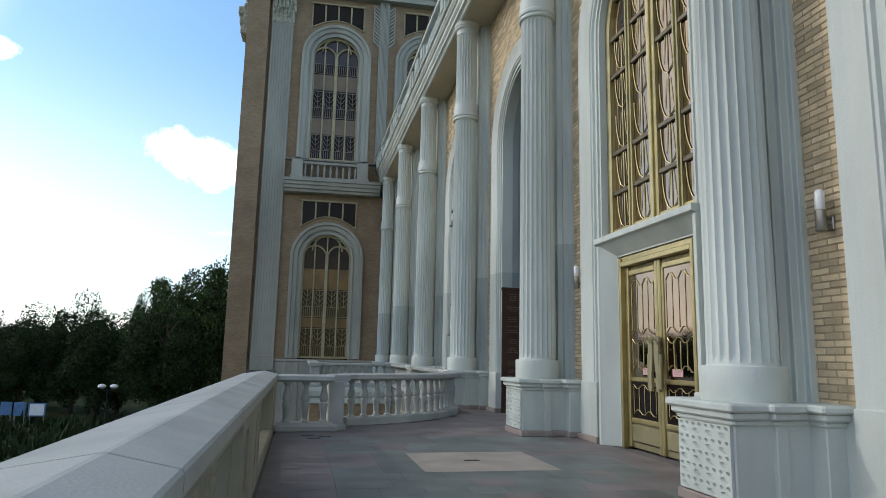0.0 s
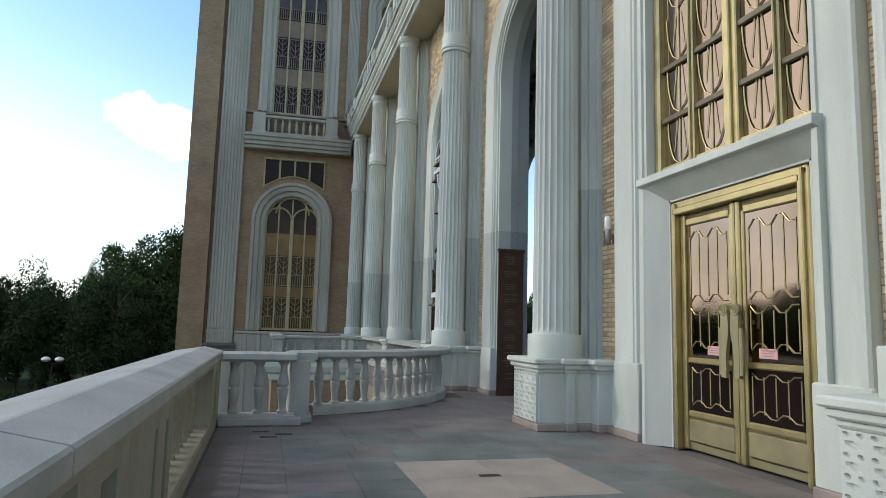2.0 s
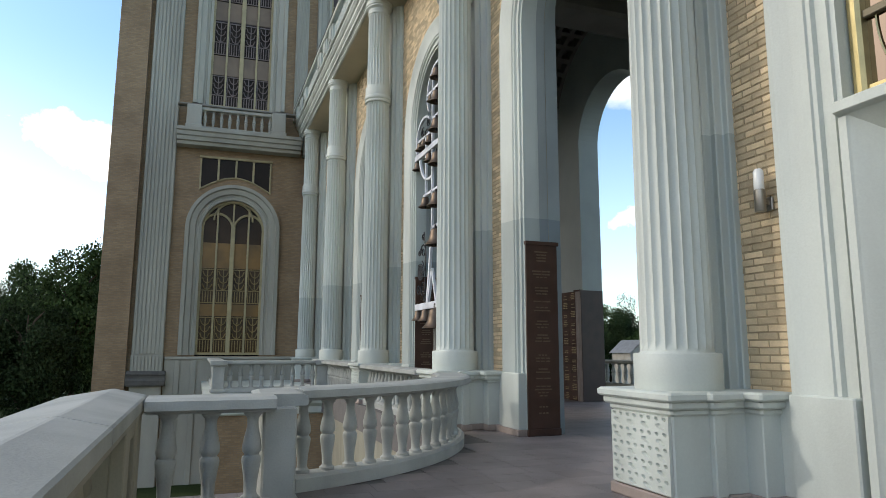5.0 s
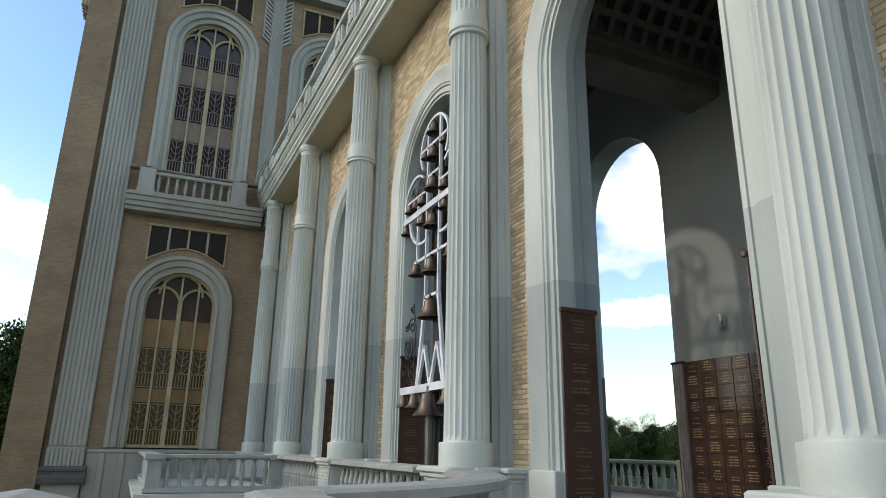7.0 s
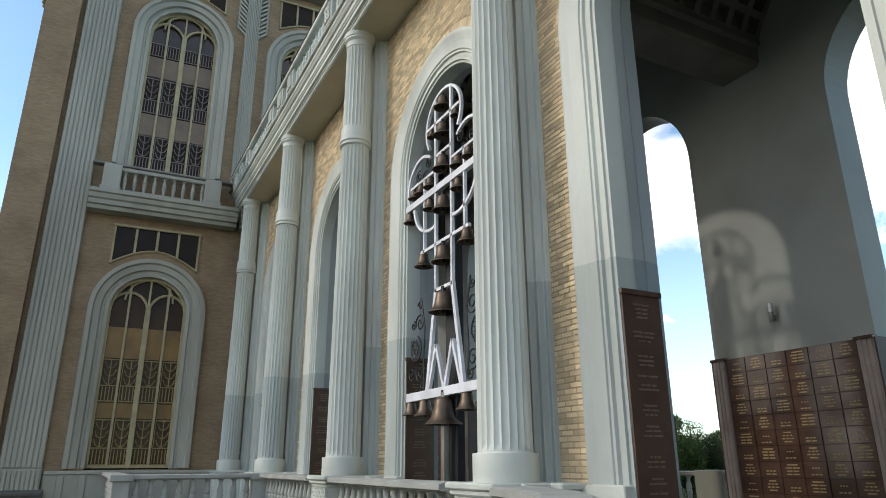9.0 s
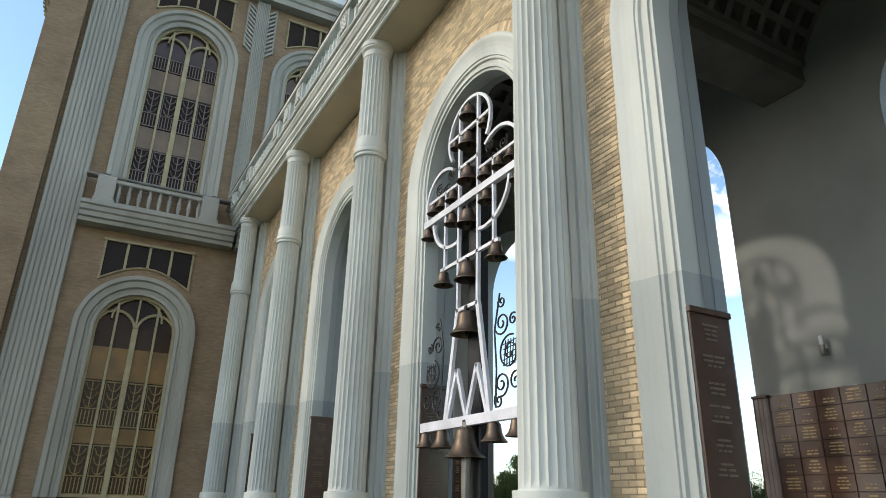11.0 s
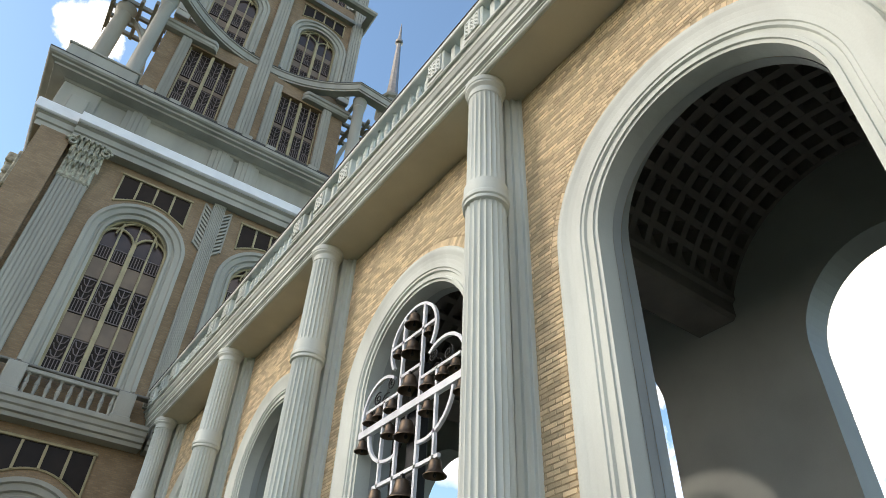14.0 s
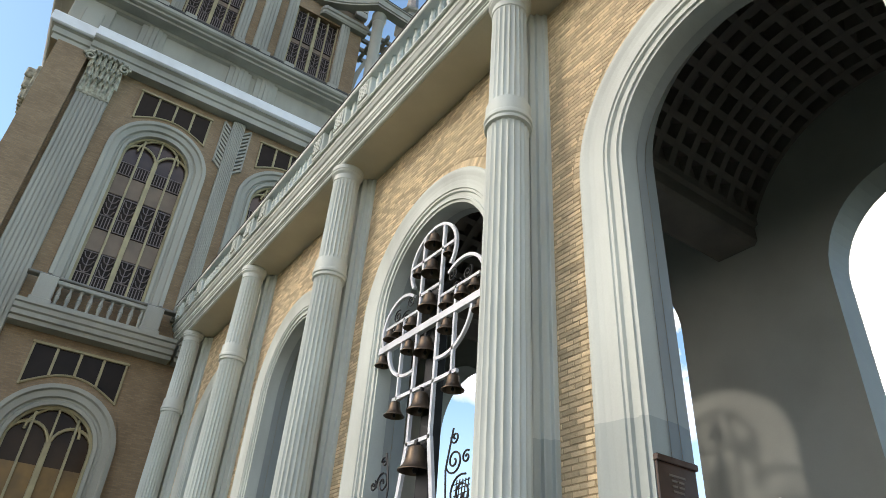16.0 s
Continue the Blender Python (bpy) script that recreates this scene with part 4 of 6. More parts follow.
def tower_window(c, half, zb, spring, bands, glass, d=0.0, arched=True, trim=True, grilles=(), band_mat=None):
    """A tall window: stepped surround, gilt mullions with a Gothic head, glass, panels and dark grilles."""
    at = lambda u, dd, z: tower_at(c + u, d + dd, z)
    w = part("window", arch_band(Shape(), at, half, zb, spring, TTRIM, 22) if trim else Shape().box(-half - 0.06, half + 0.06, -0.3, -0.2, zb - 0.1, zb, at), PAINT2, tow)
    top = spring + half if arched else spring
    s = Shape()
    line = arch_line(half + 0.02, zb, spring, 22 if arched else 0)
    s.poly([at(u, -0.33, z) for u, z in line])
    part("pane", s, glass, w)
    s = Shape()
    for u in (-half + 0.05, -half / 2, half / 2, half - 0.05):
        zt = spring + (math.sqrt(max(half * half - u * u, 0)) * 0.9 if arched and abs(u) < half * 0.9 else 0)
        s.bevel_box(u - 0.045, u + 0.045, -0.33, -0.16, zb, zt, 0.01, at)
    s.bevel_box(-0.1, 0.1, -0.33, -0.1, zb, spring + (0.15 if arched else 0), 0.015, at)
    s.bevel_box(-half, half, -0.33, -0.14, zb, zb + 0.1, 0.01, at)
    if arched:
        for q in (-1, 1):
            pts = [(q * half / 2 - half / 2 * math.cos(math.pi * k / 12), spring - 0.05 + half / 2 * 1.15 * math.sin(math.pi * k / 12)) for k in range(13)]
            s.tube([at(u, -0.22, z) for u, z in pts], 0.06, 6)
        pts = [(-0.62 * half * math.cos(math.pi * k / 14), spring + 0.32 * half + 0.62 * half * math.sin(math.pi * k / 14)) for k in range(15)]
        s.tube([at(u, -0.22, z) for u, z in pts], 0.05, 6)
        s.bevel_box(-0.04, 0.04, -0.33, -0.16, spring, top, 0.01, at)
        arch_band(s, at, half - 0.1, zb, spring, [(0.0, -0.33), (0.0, -0.14), (0.1, -0.14), (0.1, -0.33)], 22)
    part("mullions", s, GOLDPAINT, w, "gilt mullions with arched heads")
    if bands:
        for z0, z1 in bands:
            part("panel", Shape().box(-half + 0.06, half - 0.06, -0.33, -0.29, z0, z1, at), band_mat or SPANDREL, w, "amber panel between the panes" if band_mat else "mauve-beige panel between the panes")
    if grilles:
        for z0, z1 in grilles:
            for q in range(4):
                s = Shape()
                u0, u1 = -half + 0.08 + q * half / 2, -half + half / 2 - 0.03 + q * half / 2
                bars_only = z1 - z0 < 0.8
                split = z1 - 0.04 if bars_only else z0 + 0.36 * (z1 - z0)
                part("grille_panel", Shape().box(u0, u1, -0.325, -0.285, z0, z1, at), GLASS2 if band_mat else VENTGLASS, w, "dark panel behind the grille")
                s.box(u0, u0 + 0.03, -0.29, -0.25, z0, z1, at).box(u1 - 0.03, u1, -0.29, -0.25, z0, z1, at)
                for zz in (z0, z1 - 0.04) if bars_only else (z0, split, z1 - 0.04):
                    s.box(u0, u1, -0.288, -0.252, zz, zz + 0.04, at)
                m = (u0 + u1) / 2
                if not bars_only:
                    s.box(m - 0.02, m + 0.02, -0.285, -0.25, split, z1, at)
                for k in range(4):
                    uu = u0 + (u1 - u0) * (k + 1) / 5
                    s.box(uu - 0.018, uu + 0.018, -0.285, -0.255, z0 + 0.06, split - 0.03, at)
                for k in range(0 if bars_only else 3):
                    zz = split + (z1 - split) * (k + 0.15) / 3.4
                    for sg in (-1, 1):
                        s.tube([at(m, -0.265, zz), at(m + sg * 0.14, -0.265, zz + 0.08), at(m + sg * 0.22, -0.265, zz + 0.28)], 0.026, 4)
                part("grille", s, GILTIRON if band_mat else LEAFIRON, w, "wrought grille with leaf sprays")
    return w


def tower_vent(c, z0, z1, bow, d=0.0, half=1.6):
    """A dark slot window over an arch, its sill bowed, in a bronze frame."""
    at = lambda u, dd, z: tower_at(c + u, d + dd, z)
    n = 12
    bot = [(-half + 2 * half * k / n, z0 + bow * math.sin(math.pi * k / n)) for k in range(n + 1)]
    w = part("vent", Shape().poly([at(u, 0.02, z) for u, z in bot] + [at(half, 0.02, z1), at(-half, 0.02, z1)]), VENTGLASS, tow, "dark glazed slot over the arch")
    s = Shape()
    s.tube([at(u, 0.03, z) for u, z in bot], 0.045, 6)
    s.bevel_box(-half - 0.08, half + 0.08, 0, 0.12, z1, z1 + 0.1, 0.01, at)
    for u in (-half, half):
        s.bevel_box(u - 0.04, u + 0.04, 0, 0.09, z0 - 0.05, z1, 0.01, at)
    for k in (1, 2, 3):
        u = -half + half * k / 2
        s.bevel_box(u - 0.05, u + 0.05, 0, 0.1, z0 + bow * math.sin(math.pi * k / 4), z1, 0.01, at)
    part("frame", s, GOLDPAINT, w, "dull gilt frame")


for c in WC:
    tower_window(c, 1.42, 1.15, 7.03, [(2.95, 3.5), (5.2, 6.4)], GLASS2, grilles=((1.25, 2.9), (3.55, 5.15)), band_mat=AMBER)
    tower_vent(c, 8.9, 10.4, 0.62)
    tower_window(c, 1.42, 13.05, 19.6, [(14.75, 15.75), (17.6, 18.6)], TGLASS, grilles=((13.1, 14.7), (15.8, 17.5), (18.65, 19.3)))
    tower_vent(c, 21.55, 23.1, 0.55)
    # balcony
    at = lambda u, dd, z, c=c: tower_at(c + u, dd, z)
    prof = [(-0.05, 10.85), (0.6, 10.85), (0.62, 11.0), (0.74, 11.03), (0.76, 11.2), (0.84, 11.25), (0.86, 11.42), (0.94, 11.46), (0.95, 11.6), (-0.05, 11.6)]
    rows = [[at(u, d, z) for d, z in prof] for u in (-2.7, 2.95)]
    t = part("balcony", Shape().grid(rows, loop_u=True).poly(rows[0]).poly(rows[1]), PAINT2, tow)
    for u in (-2.0, 1.85):
        part("post", Shape().bevel_box(u - 0.33, u + 0.33, 0.1, 0.8, 11.6, 12.75, 0.03, at).bevel_box(u - 0.38, u + 0.38, 0.06, 0.85, 11.6, 11.8, 0.03, at), PAINT2, t)
    part("handrail", Shape().bevel_box(-2.75, 2.9, 0.28, 0.68, 12.74, 12.84, 0.03, at), RAILM, t, "dark weathered handrail")
    part("under_rail", Shape().bevel_box(-1.7, 1.55, 0.32, 0.62, 12.56, 12.73, 0.03, at), PAINT2, t)
    part("base_rail", Shape().bevel_box(-1.7, 1.55, 0.3, 0.62, 11.6, 11.78, 0.02, at), PAINT2, t)
    for k in range(9):
        u = -1.53 + 3.2 * k / 8.6
        part("baluster", Shape().lathe([(r * 1.15, 11.76 + z * 1.14) for r, z in BAL], 10, 0, 0, lambda x, y, z, u=u: tower_at(c + u + x, 0.47 + y, z)), PAINT2, t, smooth=50)


# great cornice: architrave, plain frieze with blocks, and crown
def ring(s, prof, u0=UL, u1=UR, back=-17):
    """A moulding round three sides of the tower."""
    rows = []
    for (u, d), (mu, md) in zip(((u0, back), (u0, 0), (u1, 0), (u1, back)), ((-1, 0), (-1, 1), (1, 1), (1, 0))):
        rows.append([tower_at(u + mu * o, d + md * o, z) for o, z in prof])
    s.grid(rows)
    return s


t = part("entablature", ring(Shape(), [(-0.3, 23.65), (0.30, 23.65), (0.30, 23.95), (0.38, 24.0), (0.38, 24.3), (0.50, 24.38), (-0.4, 24.5)]), PAINT2, tow)
part("white_band", ring(Shape(), [(0.3, 24.38), (0.55, 24.40), (0.62, 24.46), (0.62, 24.95), (0.55, 25.05), (0.1, 25.1)]), WHITE, t, "white painted moulding")
part("frieze", ring(Shape(), [(0.05, 25.05), (0.12, 25.1), (0.12, 25.3), (0.05, 25.35), (0.05, 26.85), (0.22, 26.92), (0.30, 27.02), (0.85, 27.06), (0.88, 27.16), (1.06, 27.2), (1.08, 27.3), (1.20, 27.34), (1.27, 27.42), (1.27, 27.6), (1.15, 27.66), (-1.6, 27.72)]), PAINT2, t)
# the part over the pilasters and windows breaks forward
for nm, prof, mat, lab in (("architrave", [(0.0, 23.61), (0.52, 23.61), (0.52, 23.92), (0.60, 23.97), (0.60, 24.28), (0.74, 24.36), (0.74, 24.40), (0.0, 24.40)], PAINT2, ""),
                           ("white_band", [(0.0, 24.40), (0.80, 24.405), (0.90, 24.47), (0.90, 24.95), (0.80, 25.06), (0.0, 25.1)], WHITE, "white painted moulding"),
                           ("ledge", [(0.0, 25.08), (0.42, 25.10), (0.42, 25.28), (0.30, 25.34), (0.0, 25.36)], PAINT2, "")):
    rows = [[tower_at(u, d, z) for d, z in prof] for u in (-2.68, 2 * UC + 2.68)]
    part(nm, Shape().grid(rows, loop_u=True).poly(rows[0]).poly(rows[1]), mat, t, lab)
for c in (-0.6, UC - 0.72, UC + 0.72, 2 * UC + 0.6):
    s = Shape().bevel_box(c - 0.58, c + 0.58, 0.0, 0.20, 25.34, 26.95, 0.02, tower_at)
    for k, h in ((-0.2, 0.08), (0.02, 0.13), (0.24, 0.08)):
        s.bevel_box(c + k - 0.11, c + k + 0.11, 0.18, 0.20 + h, 25.4, 26.95, 0.02, tower_at)
    part("block", s, PAINT2, t)
part("flashing", ring(Shape(), [(1.1, 27.655), (1.295, 27.60), (1.30, 27.64), (1.1, 27.70), (-1.4, 27.74)]), FLASH, t, "dark metal flashing")
s = Shape().bevel_box(UL - 0.2, -2.4, -0.9, 0.22, 25.2, 26.9, 0.03, tower_at).bevel_box(UL + 0.35, -2.75, 0.2, 0.36, 25.2, 26.2, 0.03, tower_at)
part("block", s, PAINT2, t)
# corner piers, proud of the wall
for a, b in ((UL, -2.62), (2 * UC + 2.62, UR)):
    part("corner_pier", Shape().box(a, b, -0.02, 0.42, GZ, 23.64, tower_at), TOWER, tow, "brown brick corner pier standing proud")

# upper storeys, set back
D2, H2 = -1.6, 5.9
C2 = (UC - 2.95, UC + 2.95)
for c, a, b in ((C2[0], UC - H2, UC), (C2[1], UC, UC + H2)):
    for z0, z1, zb, sp, n in ((27.6, 36.6, 28.3, 35.85, 0), (36.6, 47.0, 37.6, 42.4, 20), (47.0, 62.0, 48.4, 54.0, 20)):
        s = Shape()
        tower_face(s, (c,), z0, z1, 1.42, zb, sp, D2, a, b, 0.5, n)
        part("wall", s, TOWER, tow, "brown brick wall of the upper storeys")
s = Shape()
s.box(UC - H2, UC - H2 + 0.5, -14, D2 - 0.5, 28.4, 62, tower_at).box(UC + H2 - 0.5, UC + H2, -14, D2 - 0.5, 28.4, 62, tower_at).box(UC - H2, UC + H2, -14.5, -14, 28.4, 62, tower_at).box(UC - H2, UC + H2, -14.5, D2, 61.8, 62.2, tower_at)
part("side_wall", s, TOWER, tow, "brown brick wall of the upper storeys")
# the same dark stand-in for the unlit inside of the upper storeys
s = Shape()
s.box(UC - H2 + 0.52, UC + H2 - 0.52, D2 - 1.2, D2 - 1.1, 28.5, 61.7, tower_at)
part("inner_screen", s, DARKGLASS, tow)
for c in C2:
    tower_window(c, 1.40, 28.3, 35.85, [(30.6, 30.9), (32.9, 33.2)], TGLASS, D2, False, False, grilles=((28.5, 30.5), (31.0, 32.8), (33.3, 35.7)))
    tower_window(c, 1.4, 37.7, 42.4, [(39.2, 39.8), (41.2, 41.7)], TGLASS, D2, grilles=((37.9, 39.1), (39.9, 41.1)))
    tower_window(c, 1.4, 48.5, 54.0, [(50.2, 50.9)], TGLASS, D2, grilles=((48.7, 50.1),))
    tower_vent(c, 44.6, 46.0, 0.4, D2)
    for sg in (-1, 1):
        s = Shape()
        u = c + sg * 1.75
        s.bevel_box(u - 0.3, u + 0.3, D2 - 0.05, D2 + 0.22, 28.5, 36.2, 0.03, tower_at)
        for q in range(3):
            s.bevel_box(u - 0.24 + 0.17 * q, u - 0.12 + 0.17 * q, D2 + 0.2, D2 + 0.27, 28.9, 36.0, 0.01, tower_at)
        part("pilaster", s, PAINT2, tow)
for u, z0 in ((UC, 28.5), (UC - H2 + 0.35, 37.5), (UC + H2 - 0.35, 37.5)):
    s = Shape()
    s.bevel_box(u - 0.42, u + 0.42, D2 - 0.05, D2 + 0.3, z0, 61, 0.03, tower_at)
    for q in range(4):
        s.bevel_box(u - 0.36 + 0.19 * q, u - 0.22 + 0.19 * q, D2 + 0.28, D2 + 0.36, z0 + 0.5, 60.5, 0.01, tower_at)
    part("pilaster", s, PAINT2, tow)
for z in (46.6,):
    part("string_course", ring(Shape(), [(-0.2, z), (0.2, z), (0.35, z + 0.15), (0.35, z + 0.4), (-0.2, z + 0.45)], UC - H2, UC + H2, -14).box(UC - H2, UC + H2, D2, D2 + 0.35, z, z + 0.42, tower_at), PAINT2, tow)
# beams with rounded ends over the windows
for sg in (-1, 1):
    prof = [(D2 - 0.05, 36.0), (D2 + 0.34, 36.0), (D2 + 0.42, 36.12), (D2 + 0.42, 36.3), (D2 + 0.5, 36.36), (D2 + 0.5, 36.6), (D2 - 0.05, 36.62)]
    rows = [[tower_at(UC + sg * u, D2 - 0.05 + (d - D2 + 0.05) * k, z) for d, z in prof] for u, k in ((2.9, 0.3), (2.98, 0.75), (3.15, 1.0), (6.1, 1.0))]
    part("window_beam", Shape().grid(rows, loop_u=True).poly(rows[0]).poly(rows[-1]), PAINT2, tow)
# low parapet grille on the great cornice
s = Shape()
s.bevel_box(-1.3, 2 * UC + 1.3, 0.82, 1.02, 27.66, 27.74, 0.02, tower_at)
for k in range(57):
    u = -1.25 + k * 0.2
    s.box(u, u + 0.1, 0.85, 0.99, 27.72, 27.98, tower_at)
s.bevel_box(-1.3, 2 * UC + 1.3, 0.84, 1.0, 27.97, 28.06, 0.02, tower_at)
part("parapet_grille", s, DARKSTONE, tow, "weathered dark stone grille")
for u in (-0.75, 0.6, 3.1, 4.46, 5.8, 8.3, 9.65):
    part("grille_post", Shape().bevel_box(u - 0.28, u + 0.28, 0.78, 1.1, 27.66, 28.1, 0.03, tower_at), PAINT2, tow)
for sg in (-1, 1):
    a, b = sorted((UC + sg * 5.85, UC + sg * 9.1))
    part("corner_block", Shape().bevel_box(a, b, -3.5, 0.95, 27.6, 28.75, 0.05, tower_at).bevel_box(a - 0.06, b + 0.06, -3.56, 1.02, 28.68, 28.82, 0.03, tower_at), PAINT2, tow)
# canopy: a concave band carried by round corner columns
for sg in (-1, 1):
    for u, d, r in ((6.35, -0.2, 0.92), (8.35, -2.4, 1.12)):
        uc = UC + sg * u
        part("canopy_column", Shape().lathe([(0.5 * r, 28.3), (0.5 * r, 28.9), (0.41 * r, 29.0), (0.38 * r, 36.0), (0.43 * r, 36.1), (0.43 * r, 36.2), (0.40 * r, 36.25), (0.50 * r, 36.5), (0.52 * r, 36.95)], 20, 0, 0, lambda x, y, z, uc=uc, d=d: tower_at(uc + x, d + y, z)), PAINT2, tow, smooth=40)
s = Shape()
line = []
for k in range(-20, 21):
    q = k / 20
    line.append((UC + q * 5.8, -1.62 + 2.25 * abs(q) ** 2.2))
line = [(UC - 9.3, -4.5), (UC - 9.1, 0.45)] + line + [(UC + 9.1, 0.45), (UC + 9.3, -4.5)]
rows = []
for u, d in line:
    rows.append([tower_at(u, d - 0.6, 36.9), tower_at(u, d - 0.03, 36.9), tower_at(u, d - 0.03, 37.02), tower_at(u, d + 0.05, 37.06), tower_at(u, d + 0.05, 37.5), tower_at(u, d + 0.13, 37.54), tower_at(u, d + 0.13, 37.66), tower_at(u, d - 0.6, 37.66)])
s.grid(rows, loop_u=True)
canopy = part("canopy", s, PAINT2, tow, "curving pale concrete canopy band")
rows = [[tower_at(u, d - 0.55, 37.67), tower_at(u, d + 0.15, 37.62), tower_at(u, d + 0.15, 37.68), tower_at(u, d - 0.55, 37.72)] for u, d in line]
part("flashing", Shape().grid(rows, loop_u=True), FLASH, canopy, "dark metal flashing")
for sg in (-1, 1):
    for k in range(5):
        u = UC + sg * (6.2 + 0.75 * k)
        part("pergola_beam", Shape().bevel_box(u - 0.1, u + 0.1, -4.5, -0.6 - 0.4 * k, 36.95, 37.3, 0.02, tower_at), PAINT2, tow)
    for k in range(4):
        part("pergola_rail", Shape().bevel_box(UC + sg * 6.0 - 0.0 if sg > 0 else UC - 9.3, UC + 9.3 if sg > 0 else UC - 6.0, -4.4 + 0.8 * k, -4.2 + 0.8 * k, 36.97, 37.28, 0.02, tower_at), PAINT2, tow)

for sg in (-1, 1):
    rows = []
    for k in range(13):
        a = math.pi / 2 * k / 12
        u, z = 8.1 - 2.1 * math.sin(a), 36.3 - 6.0 * (1 - math.cos(a))
        rows.append([tower_at(UC + sg * (u + o), d, z + o * 0.4) for o, d in ((-0.16, -2.6), (0.16, -2.6), (0.16, -2.2), (-0.16, -2.2))])
    part("flying_rib", Shape().grid(rows, loop_u=True).poly(rows[0]).poly(rows[-1]), PAINT2, tow)

sp = thing("pinnacle", (18.5, 52, GZ), "slender pale roof pinnacle with a metal spike", "pinnacle")
part("base", Shape().lathe([(1.2, GZ), (1.2, 49.5), (1.4, 49.8), (1.4, 50.2), (0.9, 50.6), (0.8, 51.9), (1.0, 52.1), (1.0, 52.5), (0.6, 53.0)], 8, 18.5, 52), PAINT2, sp)
part("spike", Shape().lathe([(0.62, 52.9), (0.5, 54.5), (0.24, 61.6), (0.42, 61.8), (0.42, 62.2), (0.2, 62.4), (0.12, 64.5), (0.02, 65.6)], 8, 18.5, 52), CHROME, sp, "grey metal spike")

# ---- the entrance bay ----
ENT = 12.35


def glazed_bay(yc, door=True):
    """Bronze window over a wide lintel, with a double door below."""
    base = arcade_at(yc)
    at = lambda u, d, z: base(u * 1.06, d, z)
    P = -0.22      # plane of the glazing
    t = part("window_1" if door else "window_2", Shape().box(-HALF + 0.01, HALF - 0.01, P - 0.03, P + 0.05, 3.66, 3.78, at), BRASS)
    tagged(t, "tall arched window with gilt bronze mullions and etched brown glass", "window", kind="structure")
    part("pane", Shape().poly([at(u, P, z) for u, z in arch_line(HALF + 0.01, 3.6, SPRING, 24)]), GLASS, t, "brown mirror glass")
    s = Shape()
    arch_band(s, at, HALF - 0.09, 3.6, SPRING, [(0.0, P - 0.01), (0.0, P + 0.07), (0.03, P + 0.1), (0.1, P + 0.1), (0.1, P - 0.01)], 24)
    for u, w in ((0, 0.12), (-0.72, 0.045), (0.72, 0.045)):
        top = SPRING + math.sqrt(max(HALF ** 2 - u * u, 0)) - 0.06
        s.bevel_box(u - w, u + w, P - 0.01, P + 0.08, 3.62, top, 0.015, at)
        s.bevel_box(u - w * 0.35, u + w * 0.35, P + 0.07, P + 0.12, 3.62, top, 0.012, at)
    part("mullions", s, BRASS, t, "gilt bronze mullions")
    zs = (4.45, 5.2, 6.7, 7.45, 8.2)
    s = Shape()
    for z in zs:
        w = HALF - 0.05 if z < SPRING else math.sqrt(HALF ** 2 - (z - SPRING) ** 2) - 0.05
        s.bevel_box(-w, w, P - 0.01, P + 0.05, z - 0.04, z + 0.04, 0.01, at)
    part("transoms", s, DULL, t, "dull bronze transoms")
    s = Shape()
    cells = list(zip((3.72,) + zs[:4], zs))
    for u0, u1 in ((-1.32, -0.77), (-0.67, -0.13), (0.13, 0.67), (0.77, 1.32)):
        for z0, z1 in cells:
            if z1 > 8.0 and abs(u0 + u1) > 1.6:
                continue
            m, hw = (u0 + u1) / 2, (u1 - u0) / 2 - 0.02
            n = max(1, round((z1 - z0) / 0.75))
            for k in range(n):
                a, b = z0 + (z1 - z0) * k / n + 0.05, z0 + (z1 - z0) * (k + 1) / n - 0.03
                for sg in (-1, 1):
                    s.tube([at(m + sg * hw * (1 - (1 - q / 8) ** 2) ** 0.5, P + 0.012, a + (b - a) * (q / 8)) for q in range(9)], 0.010, 4)
                    s.tube([at(m + sg * hw * 0.45, P + 0.012, a + 0.3 * (b - a)), at(m + sg * hw * 0.2, P + 0.012, b)], 0.007, 4)
            s.tube([at(m, P + 0.012, z0 + 0.05), at(m, P + 0.012, z1 - 0.05)], 0.010, 4)
    part("leading", s, BRASS, t, "fine gilt leaf-shaped leading")
    # lintel and jambs round the door
    s = Shape()
    for sg in (-1, 1):
        plan = [(HALF - 0.01, P - 0.1), (HALF - 0.01, 0.14), (1.40, 0.14), (1.385, 0.12), (1.16, P + 0.12), (1.135, P + 0.12), (1.13, P - 0.1)]
        rows = [[at(sg * u, d, z) for u, d in plan] for z in (0.0, 3.46)]
        s.grid(rows, loop_u=True).poly(rows[0]).poly(rows[1])
    head = [(P - 0.1, 3.60), (0.185, 3.60), (0.20, 3.585), (0.20, 3.50), (0.185, 3.49), (0.13, 3.475), (P + 0.12, 3.26), (P + 0.12, 3.235), (P - 0.1, 3.23)]
    rows = [[at(u, d, z) for d, z in head] for u in (-HALF + 0.008, HALF - 0.008)]
    s.grid(rows, loop_u=True).poly(rows[0]).poly(rows[1])
    tagged(part("door_surround", s, PAINT), "pale stepped jambs and lintel round the bronze doors", "surround", kind="structure")
    d = thing("double_door", at(0, P, 0), "tall bronze double door with etched brown glass, closed", "door")
    s = Shape()
    for sg in (-1, 1):
        for a, b, dd in ((1.12, 1.05, 0.0), (1.06, 1.0, 0.04)):
            u0, u1 = sorted((sg * a, sg * b))
            s.bevel_box(u0, u1, P - 0.08, P + 0.12 + dd, 0.0, 3.2, 0.012, at)
    s.bevel_box(-1.1, 1.1, P - 0.08, P + 0.12, 3.12, 3.22, 0.012, at).bevel_box(-1.04, 1.04, P - 0.08, P + 0.16, 3.04, 3.13, 0.012, at)
    part("frame", s, BRASS, d)
